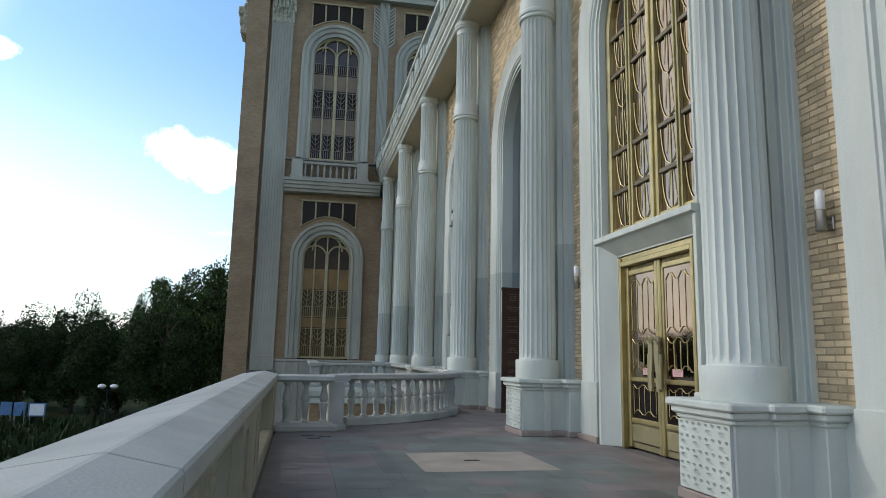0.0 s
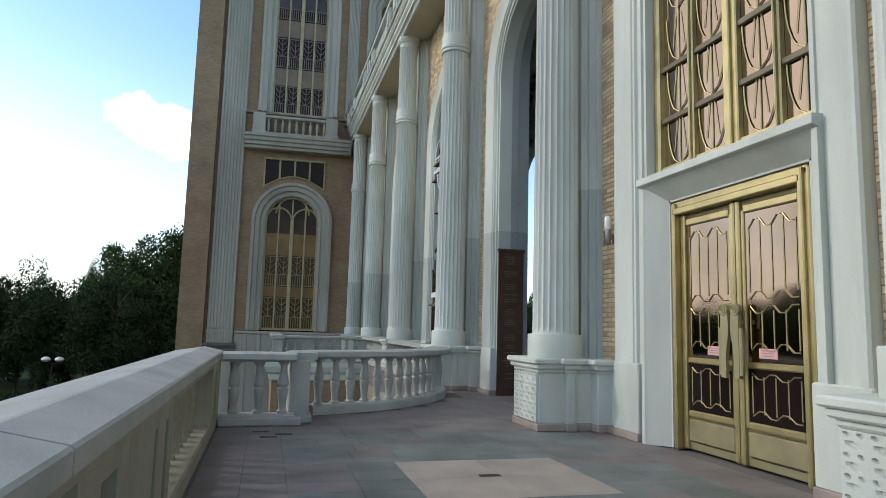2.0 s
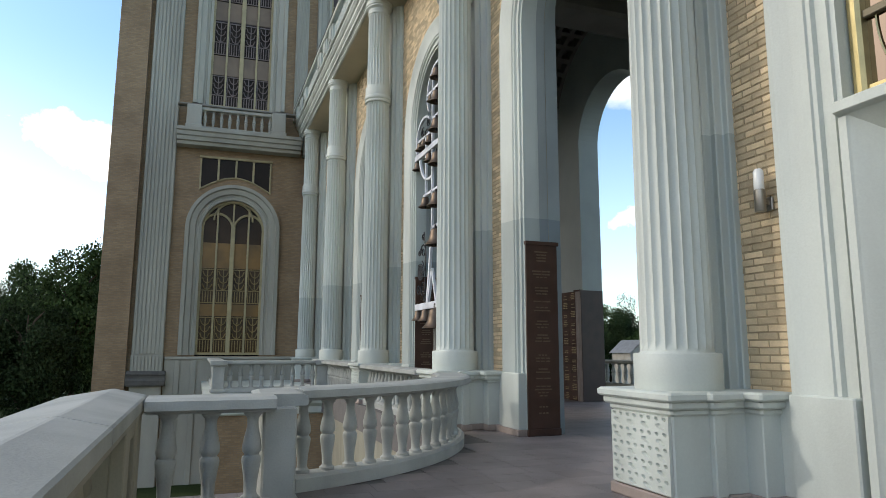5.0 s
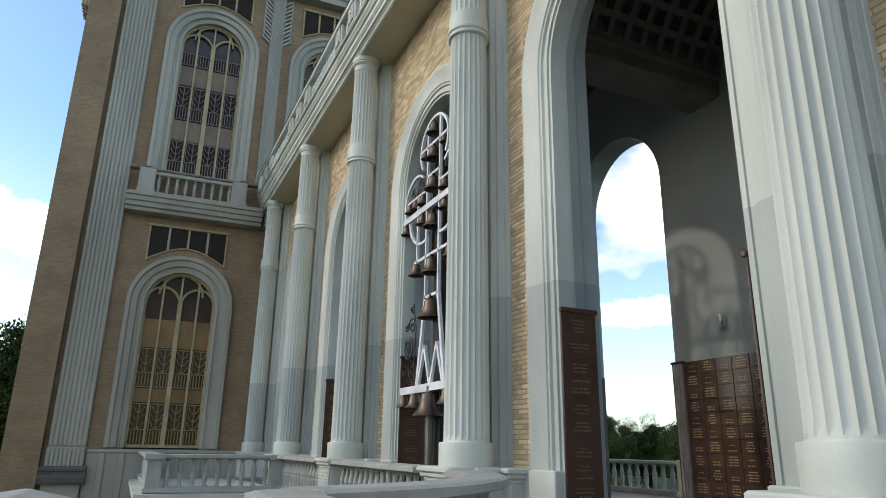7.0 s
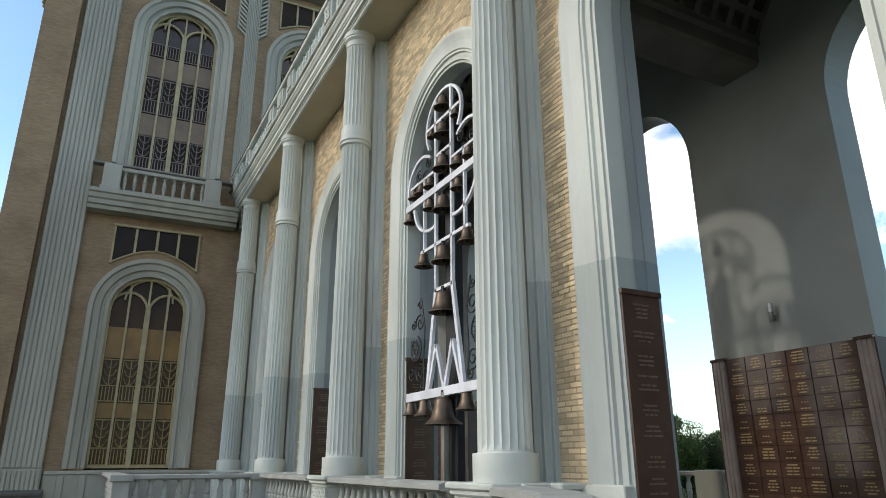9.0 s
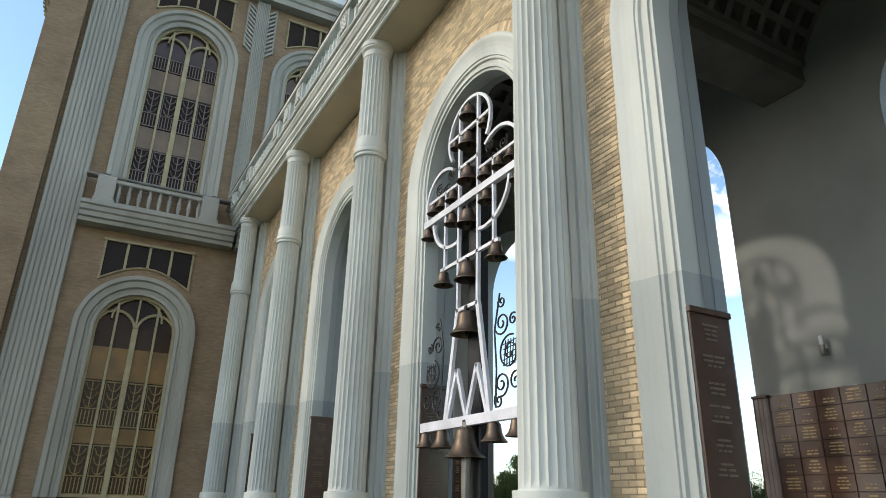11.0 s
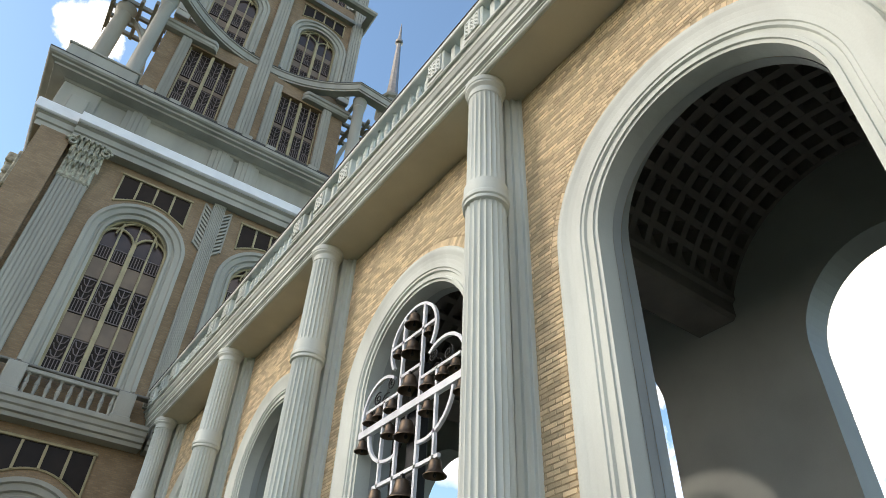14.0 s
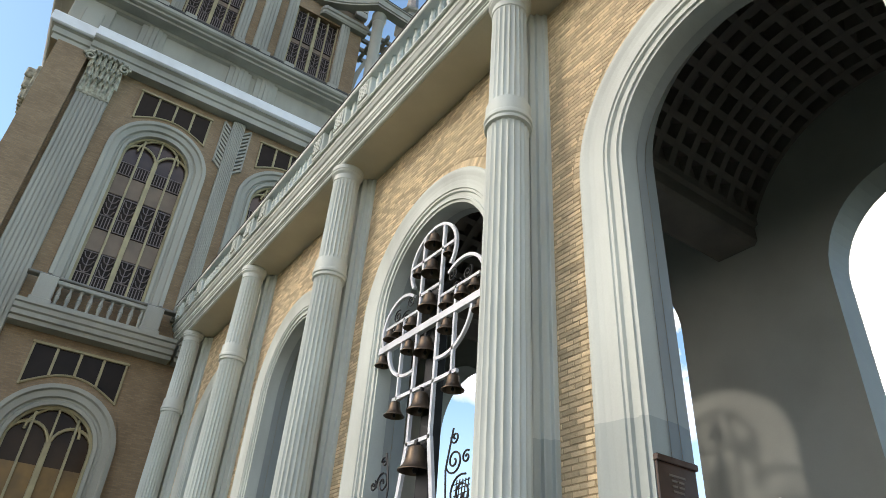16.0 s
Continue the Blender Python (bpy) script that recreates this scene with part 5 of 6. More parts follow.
    for sg in (-1, 1):
        leaf = part("leaf", Shape().bevel_box(*sorted((sg * 0.015, sg * 1.0)), P - 0.05, P + 0.02, 0.02, 3.04, 0.01, at), BRASSP, d)
        u0, u1 = sorted((sg * 0.12, sg * 0.91))
        part("kick_plate", Shape().bevel_box(u0 - 0.02, u1 + 0.02, P, P + 0.045, 0.12, 0.41, 0.02, at), BRASSP, leaf, "dull bronze kick plate")
        s = Shape()
        s.bevel_box(*sorted((sg * 0.008, sg * 0.075)), P, P + 0.075, 0.02, 3.04, 0.015, at)
        s.bevel_box(*sorted((sg * 0.075, sg * 0.12)), P, P + 0.05, 0.43, 2.92, 0.012, at)
        s.bevel_box(*sorted((sg * 0.92, sg * 1.0)), P, P + 0.07, 0.02, 3.04, 0.015, at)
        s.bevel_box(u0, u1, P, P + 0.06, 2.88, 2.98, 0.015, at)
        s.bevel_box(u0, u1, P, P + 0.06, 0.43, 0.51, 0.015, at)
        s.bevel_box(u0, u1, P, P + 0.055, 1.10, 1.175, 0.015, at)
        part("stiles", s, BRASS, leaf, "polished brass stiles and rails")
        # lower panes coloured darker, for the dim reflection they would show
        for z0, z1 in ((0.51, 1.1), (1.175, 2.88)):
            part("pane", Shape().box(u0, u1, P + 0.022, P + 0.028, z0, z1, at), DARKGLASS if z1 < 1.2 else GLASS, leaf, "brown glass pane")
        s = Shape()
        n = 4
        for i in range(n + 1):
            u = u0 + 0.06 + (u1 - u0 - 0.12) * i / n
            s.tube([at(u, P + 0.033, 1.95), at(u, P + 0.033, 2.72 + (0.06 if i % 2 else 0))], 0.008, 4)
            s.tube([at(u, P + 0.033, 1.32), at(u, P + 0.033, 1.75)], 0.008, 4)
            s.tube([at(u, P + 0.033, 0.61), at(u, P + 0.033, 1.02)], 0.008, 4)
        for zc, amp in ((2.74, 0.05), (1.92, 0.04), (1.76, -0.04), (1.34, 0.04), (1.02, -0.03), (0.61, 0.03)):
            pts = []
            for i in range(2 * n + 1):
                u = u0 + 0.06 + (u1 - u0 - 0.12) * i / (2 * n)
                pts.append(at(u, P + 0.033, zc + (amp if (i // 2) % 2 else -amp)))
            s.tube(pts, 0.009, 4)
        part("leading", s, BRASS, leaf, "fine brass leading")
        s = Shape()
        u = sg * 0.105
        rows = []
        for k in range(17):
            q = k / 16
            z = 0.98 + 0.78 * q
            inner = 0.040 + 0.024 * math.sin(q * math.pi * 2.0) + (0.02 if q < 0.1 else 0)
            rows.append([at(sg * inner, P + 0.13, z), at(sg * 0.145, P + 0.13, z), at(sg * 0.150, P + 0.145, z), at(sg * 0.145, P + 0.175, z), at(sg * inner, P + 0.175, z)])
        s.grid(rows, loop_u=True).poly(rows[0]).poly(rows[-1])
        s.tube([at(sg * 0.165, P + 0.15, 1.02), at(sg * 0.165, P + 0.15, 1.55)], 0.028, 10)
        disc = [[at(sg * 0.095 + r * math.cos(2 * math.pi * q / 20), P + d0, 1.76 + r * math.sin(2 * math.pi * q / 20)) for q in range(20)] for r, d0 in ((0.066, 0.12), (0.070, 0.13), (0.070, 0.175), (0.064, 0.185))]
        s.grid(disc, loop_u=True).poly(disc[0]).poly(disc[-1])
        s.tube([at(sg * 0.095 + (0.058 - 0.003 * a) * math.cos(a * 0.6), P + 0.188, 1.76 + (0.058 - 0.003 * a) * math.sin(a * 0.6)) for a in range(18)], 0.008, 5)
        for z in (1.08, 1.62):
            s.bevel_box(u - 0.025, u + 0.025, P + 0.07, P + 0.14, z - 0.03, z + 0.03, 0.01, at)
        part("handle", s, BRASSP, leaf, "large scrolled bronze pull handle")
        n2 = thing("notice", at(sg * 0.42, P + 0.03, 1.27), "small pink paper notice on the door glass", "notice", "door notices")
        p = part("sheet", Shape().bevel_box(sg * 0.42 - 0.13, sg * 0.42 + 0.13, P + 0.030, P + 0.036, 1.22, 1.33, 0.002, at), PINKPAPER, n2)
        s = Shape()
        for k in range(3):
            s.box(sg * 0.42 - 0.09, sg * 0.42 + 0.09, P + 0.036, P + 0.038, 1.245 + 0.028 * k, 1.255 + 0.028 * k, at)
        part("text_bars", s, SKIRT, n2)
    # solid box behind, its dark colour standing in for an unlit lobby
    tagged(part("lobby", Shape().box(7.2, 10.5, yc - 3, yc + 3, 0.0, CEIL), GRILLE), "solid box coloured dark for the unlit lobby behind glass", "room", kind="structure")


glazed_bay(ENT, True)
at0 = arcade_at(BAYS[0])
part0 = part("window_2", Shape().poly([at0(u, -0.22, z) for u, z in arch_line(HALF + 0.01, 0, SPRING, 24)]), GLASS)
tagged(part0, "tall arched window of brown glass", "window", kind="structure")

# ---- wall lamps ----


def wall_lamp(x, y, z):
    t = thing("wall_lamp", (x, y, z), "slim wall lamp, opal tube over a steel cylinder", "lamp", "wall lamps")
    part("shade", Shape().lathe([(0.045, z + 0.02), (0.05, z + 0.03), (0.05, z + 0.21), (0.035, z + 0.235)], 18, x - 0.13, y), LAMPG, t, "white opal tube", 40)
    part("holder", Shape().lathe([(0.05, z - 0.2), (0.055, z - 0.19), (0.055, z + 0.02), (0.045, z + 0.03)], 18, x - 0.13, y), CHROME, t, smooth=40)
    part("bracket", Shape().bevel_box(x - 0.12, x - 0.005, y - 0.02, y + 0.02, z - 0.13, z - 0.08, 0.008).bevel_box(x - 0.03, x, y - 0.05, y + 0.05, z - 0.18, z - 0.04, 0.008), CHROME, t)
    return t


lamp = wall_lamp(WX - 0.012, 14.82, 3.0)
for p in ((WX - 0.012, 8.58, 3.0), (BACKX - 0.005, 21.7, 3.8), (BACKX - 0.005, 28.1, 3.8)):
    small = 0.75 if p[0] > 8 else 1.0
    copy_thing(lamp, Matrix.Translation(p) @ Matrix.Diagonal((small, small, small, 1)))

# ---- memorial tablets ----


def bars(s, at, u0, u1, z0, z1, rng, lines, d=0.012):
    """Rows of short gilt bars, for lettering too small to read."""
    h = (z1 - z0) / lines
    for k in range(lines):
        if rng.random() < 0.12:
            continue
        w = (u1 - u0) * rng.uniform(0.35, 0.85) / 2
        c = (u0 + u1) / 2
        n = rng.randint(1, 3)
        for q in range(n):
            a = c - w + 2 * w * q / n
            s.box(a, a + 2 * w / n - 0.02, d - 0.002, d + 0.003, z0 + (k + 0.3) * h, z0 + (k + 0.72) * h, at)


def tablet(at, w, label):
    """A tall polished slab in the arch reveal, with gilt inscriptions shown as bars."""
    t = thing("memorial_tablet", at(0, 0, 0), label, "tablet", "memorial tablets")
    part("slab", Shape().bevel_box(-w / 2, w / 2, 0.0, 0.03, 0.12, 3.3, 0.008, at), GRANITE, t)
    part("foot", Shape().bevel_box(-w / 2 - 0.01, w / 2 + 0.01, 0.0, 0.045, 0.0, 0.12, 0.008, at), GRANITE, t)
    part("cap", Shape().bevel_box(-w / 2 - 0.02, w / 2 + 0.02, 0.0, 0.06, 3.26, 3.33, 0.008, at), GRANITE, t)
    rng = random.Random(7)
    for k in range(10):
        s = Shape()
        bars(s, at, -w / 2 + 0.08, w / 2 - 0.08, 0.35 + 0.29 * k, 0.56 + 0.29 * k, rng, 4, 0.032)
        part("inscription", s, GOLDFAINT, t, "worn gilt inscription rows")


for yc in BAYS[2:]:
    for sg in (-1, 1):
        tablet(lambda u, d, z, yc=yc, sg=sg: Vector((WX + 0.30 + u, yc + sg * (WIDE - 0.014 - d), z)), 0.62, "tall polished brown granite tablet with gilt inscriptions in an arch")

tile_mesh = Shape().bevel_box(-0.202, 0.202, 0, 0.018, -0.127, 0.127, 0.004, lambda a, b, z: Vector((-b, a, z))).mesh("inscribed_tile", GRANITE2)
rng = random.Random(3)
text_meshes = []
for k in range(4):
    s = Shape()
    bars(s, lambda u, d, z: Vector((-d, u, z)), -0.17, 0.17, -0.10, 0.10, rng, 4, 0.018)
    text_meshes.append(s.mesh("text_bars", GOLDLEAF))
for yc in [y + SHIFT - 0.06 for y in COLS[3:6]]:
    t = thing("memorial_wall", (BACKX, yc, 0), "wall of small polished brown granite tiles with gilt inscriptions", "tablet", "memorial walls")
    part("backing", Shape().box(BACKX - 0.03, BACKX - 0.002, yc - 1.27, yc + 1.27, 0.0, 3.13), GRANITE, t)
    for sg in (-1, 1):
        a, b = sorted((yc + sg * 1.26, yc + sg * 1.53))
        o = Shape().bevel_box(BACKX - 0.085, BACKX - 0.002, a, b, 0.0, 3.10, 0.01)
        for q in range(3):
            o.bevel_box(BACKX - 0.10, BACKX - 0.08, a + 0.02 + 0.08 * q, a + 0.075 + 0.08 * q, 0.0, 3.10, 0.006)
        part("border", o, SKIRT, t, "ribbed pinkish granite border stone")
        part("border_cap", Shape().bevel_box(BACKX - 0.13, BACKX - 0.002, a - 0.02, b + 0.02, 3.10, 3.15, 0.008), GRANITE, t, "dark granite cap")
        part("return_slab", Shape().bevel_box(BACKX - 0.08, BACKX + 0.655, *sorted((yc + sg * 1.532, yc + sg * 1.56)), 0.0, 3.13, 0.006), GRANITE3, t, "dark granite return in the opening")
    for i in range(6):
        for j in range(12):
            o = new("tile", tile_mesh)
            o.parent = t
            o.matrix_parent_inverse = place_of(t).inverted()
            o.matrix_basis = Matrix.Translation((BACKX - 0.03, yc - 1.04 + 0.416 * i, 0.125 + 0.261 * j))
            q = new("text_bars", text_meshes[(i * 5 + j * 3) % 4])
            q.parent = o

# ---- the bells ----
BX, BY = 6.30, 24.80


def bell_at(u, d, z):
    return Vector((BX - d, BY - u * 1.032, 2.51 + (z - 2.58) * 0.994))


fr = thing("carillon", (BX, BY, 0.0), "white steel cross-shaped carillon rack with trefoil arms", "bell rack")


def bar(s, u0, z0, u1, z1, w=0.035, dep=0.03):
    a, b = Vector((u0, z0)), Vector((u1, z1))
    n = (b - a).normalized()
    q = Vector((-n.y, n.x)) * w
    for pts in ([a - q, b - q, b + q, a + q],):
        rows = [[bell_at(p.x, dd, p.y) for p in pts] for dd in (-dep, dep)]
        s.grid(rows, loop_u=True).poly(rows[0]).poly(rows[1])
    return s


def arc(s, cu, cz, r, a0, a1, w=0.045, dep=0.03, n=18):
    rows = []
    for k in range(n + 1):
        a = radians(a0 + (a1 - a0) * k / n)
        rows.append([bell_at(cu + (r + o) * math.cos(a), d, cz + (r + o) * math.sin(a)) for o, d in ((-w, -dep), (w, -dep), (w, dep), (-w, dep))])
    s.grid(rows, loop_u=True).poly(rows[0]).poly(rows[-1])
    return s


for sg in (-1, 1):
    part("upright", bar(bar(Shape(), sg * 0.32, 4.5, sg * 0.32, 8.62, 0.03), sg * 0.32, 4.52, sg * 0.68, 2.6, 0.045), STEEL, fr)
    part("side_upright", bar(Shape(), sg * 0.81, 5.4, sg * 0.81, 7.05, 0.025), STEEL, fr)
    part("zigzag", bar(bar(Shape(), sg * 0.02, 2.66, sg * 0.31, 3.47, 0.035), sg * 0.31, 3.47, sg * 0.60, 2.66, 0.035), STEEL, fr)
    part("lobe", arc(Shape(), sg * 0.95, 6.95, 0.62, 90 - sg * 122, 90 + sg * 40, 0.03), STEEL, fr)
    part("hook", arc(Shape(), sg * 0.52, 6.58, 0.76, 270 - sg * 14, 270 + sg * 84, 0.03), STEEL, fr)
    part("side_bar", bar(Shape(), sg * 0.36, 7.03, sg * 1.46, 7.03, 0.028), STEEL, fr)
s = Shape()
rows = []
for k in range(33):
    a = radians(-35 + 250 * k / 32)
    rows.append([bell_at((0.72 + o) * math.cos(a), d, 8.02 + (0.70 + o) * math.sin(a)) for o, d in ((-0.03, -0.03), (0.03, -0.03), (0.03, 0.03), (-0.03, 0.03))])
s.grid(rows, loop_u=True).poly(rows[0]).poly(rows[-1])
part("head_lobe", s, STEEL, fr)
part("arm", bar(Shape(), -1.62, 6.6, 1.62, 6.6, 0.07, 0.05), STEEL, fr)
for z, w in ((8.08, 0.68), (7.33, 0.34), (5.44, 0.95), (4.51, 0.34)):
    part("cross_bar", bar(Shape(), -w, z, w, z, 0.032), STEEL, fr)
part("foot_bar", bar(Shape(), -1.5, 2.58, 1.5, 2.58, 0.08, 0.05), STEEL, fr)
part("support", Shape().bevel_box(BX - 0.06, BX + 0.06, BY - 0.06, BY + 0.06, 0.0, 2.5, 0.01), CHROME, fr)
part("spine", Shape().bevel_box(BX + 0.12, BX + 0.3, BY - 0.2, BY + 0.2, 0.0, 7.4, 0.02), IRON, fr, "dark iron spine behind the bells")


def spiral(s, cu, cz, r, turns, start, sg, rad=0.016):
    pts = []
    n = int(18 * turns)
    for k in range(n + 1):
        q = k / n
        a = start + sg * 2 * math.pi * turns * q
        pts.append(bell_at(cu + r * (1 - 0.85 * q) * math.cos(a), 0.0, cz + r * (1 - 0.85 * q) * math.sin(a)))
    s.tube(pts, rad, 5)


for sg in (-1, 1):
    s = Shape()
    for cu, cz, r, tn, st in ((1.0, 4.0, 0.2, 1.6, 3.4), (1.2, 3.5, 0.28, 1.8, 1.2), (0.98, 3.05, 0.2, 1.6, 4.4), (1.35, 3.05, 0.16, 1.5, 0.3), (0.9, 2.8, 0.12, 1.4, 2.0), (1.0, 4.35, 0.1, 1.3, 3.0), (1.3, 4.0, 0.1, 1.3, 1.0)):
        spiral(s, sg * cu, cz, r, tn, st, sg)
    s.tube([bell_at(sg * 0.82, 0, 2.7), bell_at(sg * 0.85, 0, 3.3), bell_at(sg * 0.8, 0, 3.9), bell_at(sg * 0.95, 0, 4.5)], 0.016, 5)
    for k in range(5):
        s.tube([bell_at(sg * (1.05 + 0.07 * k), 0, 3.3), bell_at(sg * (1.1 + 0.07 * k), 0, 3.7)], 0.01, 4)
        s.tube([bell_at(sg * 1.03, 0, 3.32 + 0.08 * k), bell_at(sg * 1.4, 0, 3.36 + 0.08 * k)], 0.01, 4)
    part("scrollwork", s, IRON, fr, "black wrought-iron scrolls")
    s = Shape()
    for cu, cz, r in ((0.8, 7.05, 0.16), (1.1, 7.2, 0.14), (0.65, 7.35, 0.13), (1.25, 6.95, 0.11)):
        spiral(s, sg * cu, cz, r, 1.6, 1.0, -sg, 0.014)
    part("scrollwork", s, IRON, fr, "black wrought-iron scrolls")

bell_prof = [(0.02, 0.0), (0.30, -0.02), (0.44, -0.09), (0.50, -0.22), (0.54, -0.5), (0.60, -0.8), (0.70, -1.05), (0.86, -1.26), (1.0, -1.38), (1.0, -1.43), (0.94, -1.44), (0.9, -1.40), (0.66, -1.05), (0.5, -0.5), (0.3, -0.1), (0.02, -0.06)]
bell_mesh = Shape().lathe(bell_prof, 28).mesh("bell", BELLM, 40)
yoke_mesh = Shape().box(-0.12, 0.12, -0.12, 0.12, -0.02, 0.35).mesh("yoke", IRON)
clap_mesh = Shape().lathe([(0.03, -0.1), (0.04, -1.15), (0.13, -1.25), (0.16, -1.36), (0.1, -1.5), (0.02, -1.52)], 10).mesh("clapper", IRON, 40)


def bell(u, z, r, d=0.0):
    """A bronze bell hung with its crown at height z; r: radius of its mouth."""
    p = bell_at(u, d, z)
    t = thing("bell", p, "bronze bell hanging mouth down from the steel frame", "bell", "carillon bells")
    t.matrix_basis = Matrix.Translation(p) @ Matrix.Diagonal((r * 0.95, r * 0.95, r * 0.95, 1))
    for nm, me in (("body", bell_mesh), ("yoke", yoke_mesh), ("clapper", clap_mesh)):
        o = new(nm, me)
        o.parent = t
    return t


for z, r in ((8.57, 0.20), (7.96, 0.22), (7.23, 0.23), (6.36, 0.235), (5.33, 0.25), (4.42, 0.30), (2.48, 0.35)):
    bell(0.0, z, r, 0.02)
for u, z, r in ((0.50, 8.02, 0.12), (0.56, 6.98, 0.17), (0.98, 6.98, 0.16), (1.32, 6.98, 0.15), (0.58, 6.5, 0.17), (1.50, 6.5, 0.16), (0.86, 5.4, 0.20), (0.78, 2.5, 0.22), (1.36, 2.5, 0.19)):
    for sg in (-1, 1):
        bell(sg * u, z, r)

# ---- trees and distance ----


def crown_mesh(seed, mat, n=5200, tall=1.0):
    """A crown of many small leaves in uneven clumps, about one unit in radius."""
    rng = np.random.default_rng(seed)
    clumps = []
    for k in range(80):
        v = rng.normal(size=3)
        v /= np.linalg.norm(v)
        r = rng.uniform(0.35, 0.95)
        taper = 1.0 - 0.35 * max(v[2], 0)
        clumps.append((v * r * np.array([taper, taper, tall]), rng.uniform(0.16, 0.34)))
    s = Shape()
    per = n // len(clumps)
    for c, cr in clumps:
        d = rng.normal(size=(per, 3))
        d /= np.linalg.norm(d, axis=1)[:, None]
        pos = c + d * cr * rng.uniform(0.55, 1.08, size=(per, 1))
        for p in pos:
            a, b = rng.normal(size=3), rng.normal(size=3)
            a /= np.linalg.norm(a)
            b -= a * (a @ b)
            b /= np.linalg.norm(b)
            l = rng.uniform(0.016, 0.034)
            s.poly([p - a * l, p - b * l * 0.6, p + a * l, p + b * l * 0.6])
    return s.mesh("crown", mat)


def trunk_mesh(seed):
    rng = random.Random(seed)
    s = Shape()
    s.tube([(0, 0, 0), (0.03, 0.02, 0.5), (-0.02, 0.03, 1.1), (0.02, 0, 1.7)], [0.11, 0.08, 0.06, 0.02], 8)
    for k in range(9):
        z = 0.45 + 0.12 * k
        a = rng.uniform(0, 6.28)
        l = rng.uniform(0.4, 0.75)
        s.tube([(0, 0, z), (0.5 * l * math.cos(a), 0.5 * l * math.sin(a), z + 0.22), (l * math.cos(a), l * math.sin(a), z + 0.35)], [0.04, 0.025, 0.008], 5)
    return s.mesh("trunk", BARK, 60)


CROWNS = [crown_mesh(1, LEAF, 36000, 1.05), crown_mesh(2, LEAF2, 36000, 1.0), crown_mesh(3, LEAF, 16000, 1.5)]
TRUNK = trunk_mesh(5)
rng = random.Random(21)


def tree(x, y, h, w, kind, z=GZ, label="broad leafy tree with a dark green crown", group="trees"):
    t = thing("tree", (x, y, z), label, "tree", group)
    tr = new("trunk", TRUNK)
    tr.parent = t
    tr.matrix_basis = Matrix.Diagonal((w * 0.55, w * 0.55, h * 0.5, 1))
    c = new("crown", CROWNS[kind])
    c.parent = t
    rz = (0.58 if kind != 2 else 0.4) * 1.0
    c.matrix_basis = Matrix.Translation((0, 0, h * 0.56)) @ Matrix.Rotation(rng.uniform(0, 6.28), 4, "Z") @ Matrix.Diagonal((w, w, h * 0.44 / (1.0 if kind != 2 else 1.45), 1))
    return t


for x, y, h, w, k in ((-7.6, 66, 13.2, 4.6, 1), (-11.3, 69, 12.2, 3.6, 1), (-9.5, 60, 9.5, 3.6, 0), (-15.5, 72, 8.8, 4.2, 0), (-19.5, 72, 10.3, 3.8, 0), (-24.5, 78, 9.4, 4.8, 0), (-30, 80, 8.9, 5.0, 0),
                      (-35, 82, 8.7, 5.2, 0), (-40, 84, 8.8, 5.4, 0), (-46, 86, 9.0, 5.4, 0), (-15.5, 64, 8.5, 3.4, 0), (-22, 66, 8.0, 3.6, 0), (-28.5, 68, 8.0, 3.8, 0), (-34, 70, 8.0, 3.8, 1), (-6, 74, 14, 4.5, 0), (-41, 72, 8.2, 4.0, 0), (-50, 80, 10, 5, 0)):
    tree(x, y, h, w, k)
tree(-16.6, 84, 13.6, 1.8, 2, label="thin conifer rising above the other trees")
for k in range(15):
    tree(-52 - 9 * rng.random(), -26 + 5.2 * k, rng.uniform(9, 13), rng.uniform(4, 5.4), k % 2, label="leafy tree beyond the terrace, mirrored in the doors", group="mirrored trees")
for k in range(34):
    a = radians(18 + 62 * k / 33)
    r = rng.uniform(88, 104)
    tree(10 + r * math.sin(a), 20 + r * math.cos(a), rng.uniform(9.5, 13.0), rng.uniform(4.0, 5.2), (0, 1, 2)[k % 3] if k % 3 != 2 else 2 if k % 2 else 1, label="leafy tree at the edge of the wood", group="wood edge trees")
for k in range(12):
    tree(-62 + 5.0 * k, 98 + rng.uniform(-4, 4), rng.uniform(7.5, 9.0), rng.uniform(4.2, 5.4), 0, label="dense dark tree behind the first row of trees", group="background trees")
for k in range(11):
    tree(-44 - 1.6 * k, 62 + 6.5 * k, rng.uniform(9, 12), rng.uniform(4.4, 5.4), k % 2, label="leafy tree beyond the terrace, mirrored in the doors", group="mirrored trees")
s = Shape()
rg = np.random.default_rng(8)
for k in range(9000):
    x, y = rg.uniform(-60, -6), rg.uniform(20, 62)
    if x > -3 - 0.08 * y:
        continue
    h = rg.uniform(0.2, 0.9) * (1.6 if rg.random() < 0.1 else 1)
    a = rg.uniform(0, 6.28)
    w = rg.uniform(0.1, 0.35)
    s.poly([(x - w * math.cos(a), y - w * math.sin(a), GZ), (x + w * math.cos(a), y + w * math.sin(a), GZ), (x + rg.uniform(-0.3, 0.3), y + rg.uniform(-0.3, 0.3), GZ + h)])
tagged(part("undergrowth", s, LEAF), "low shrubs and tall grass beyond the parapet", "undergrowth", kind="stuff")

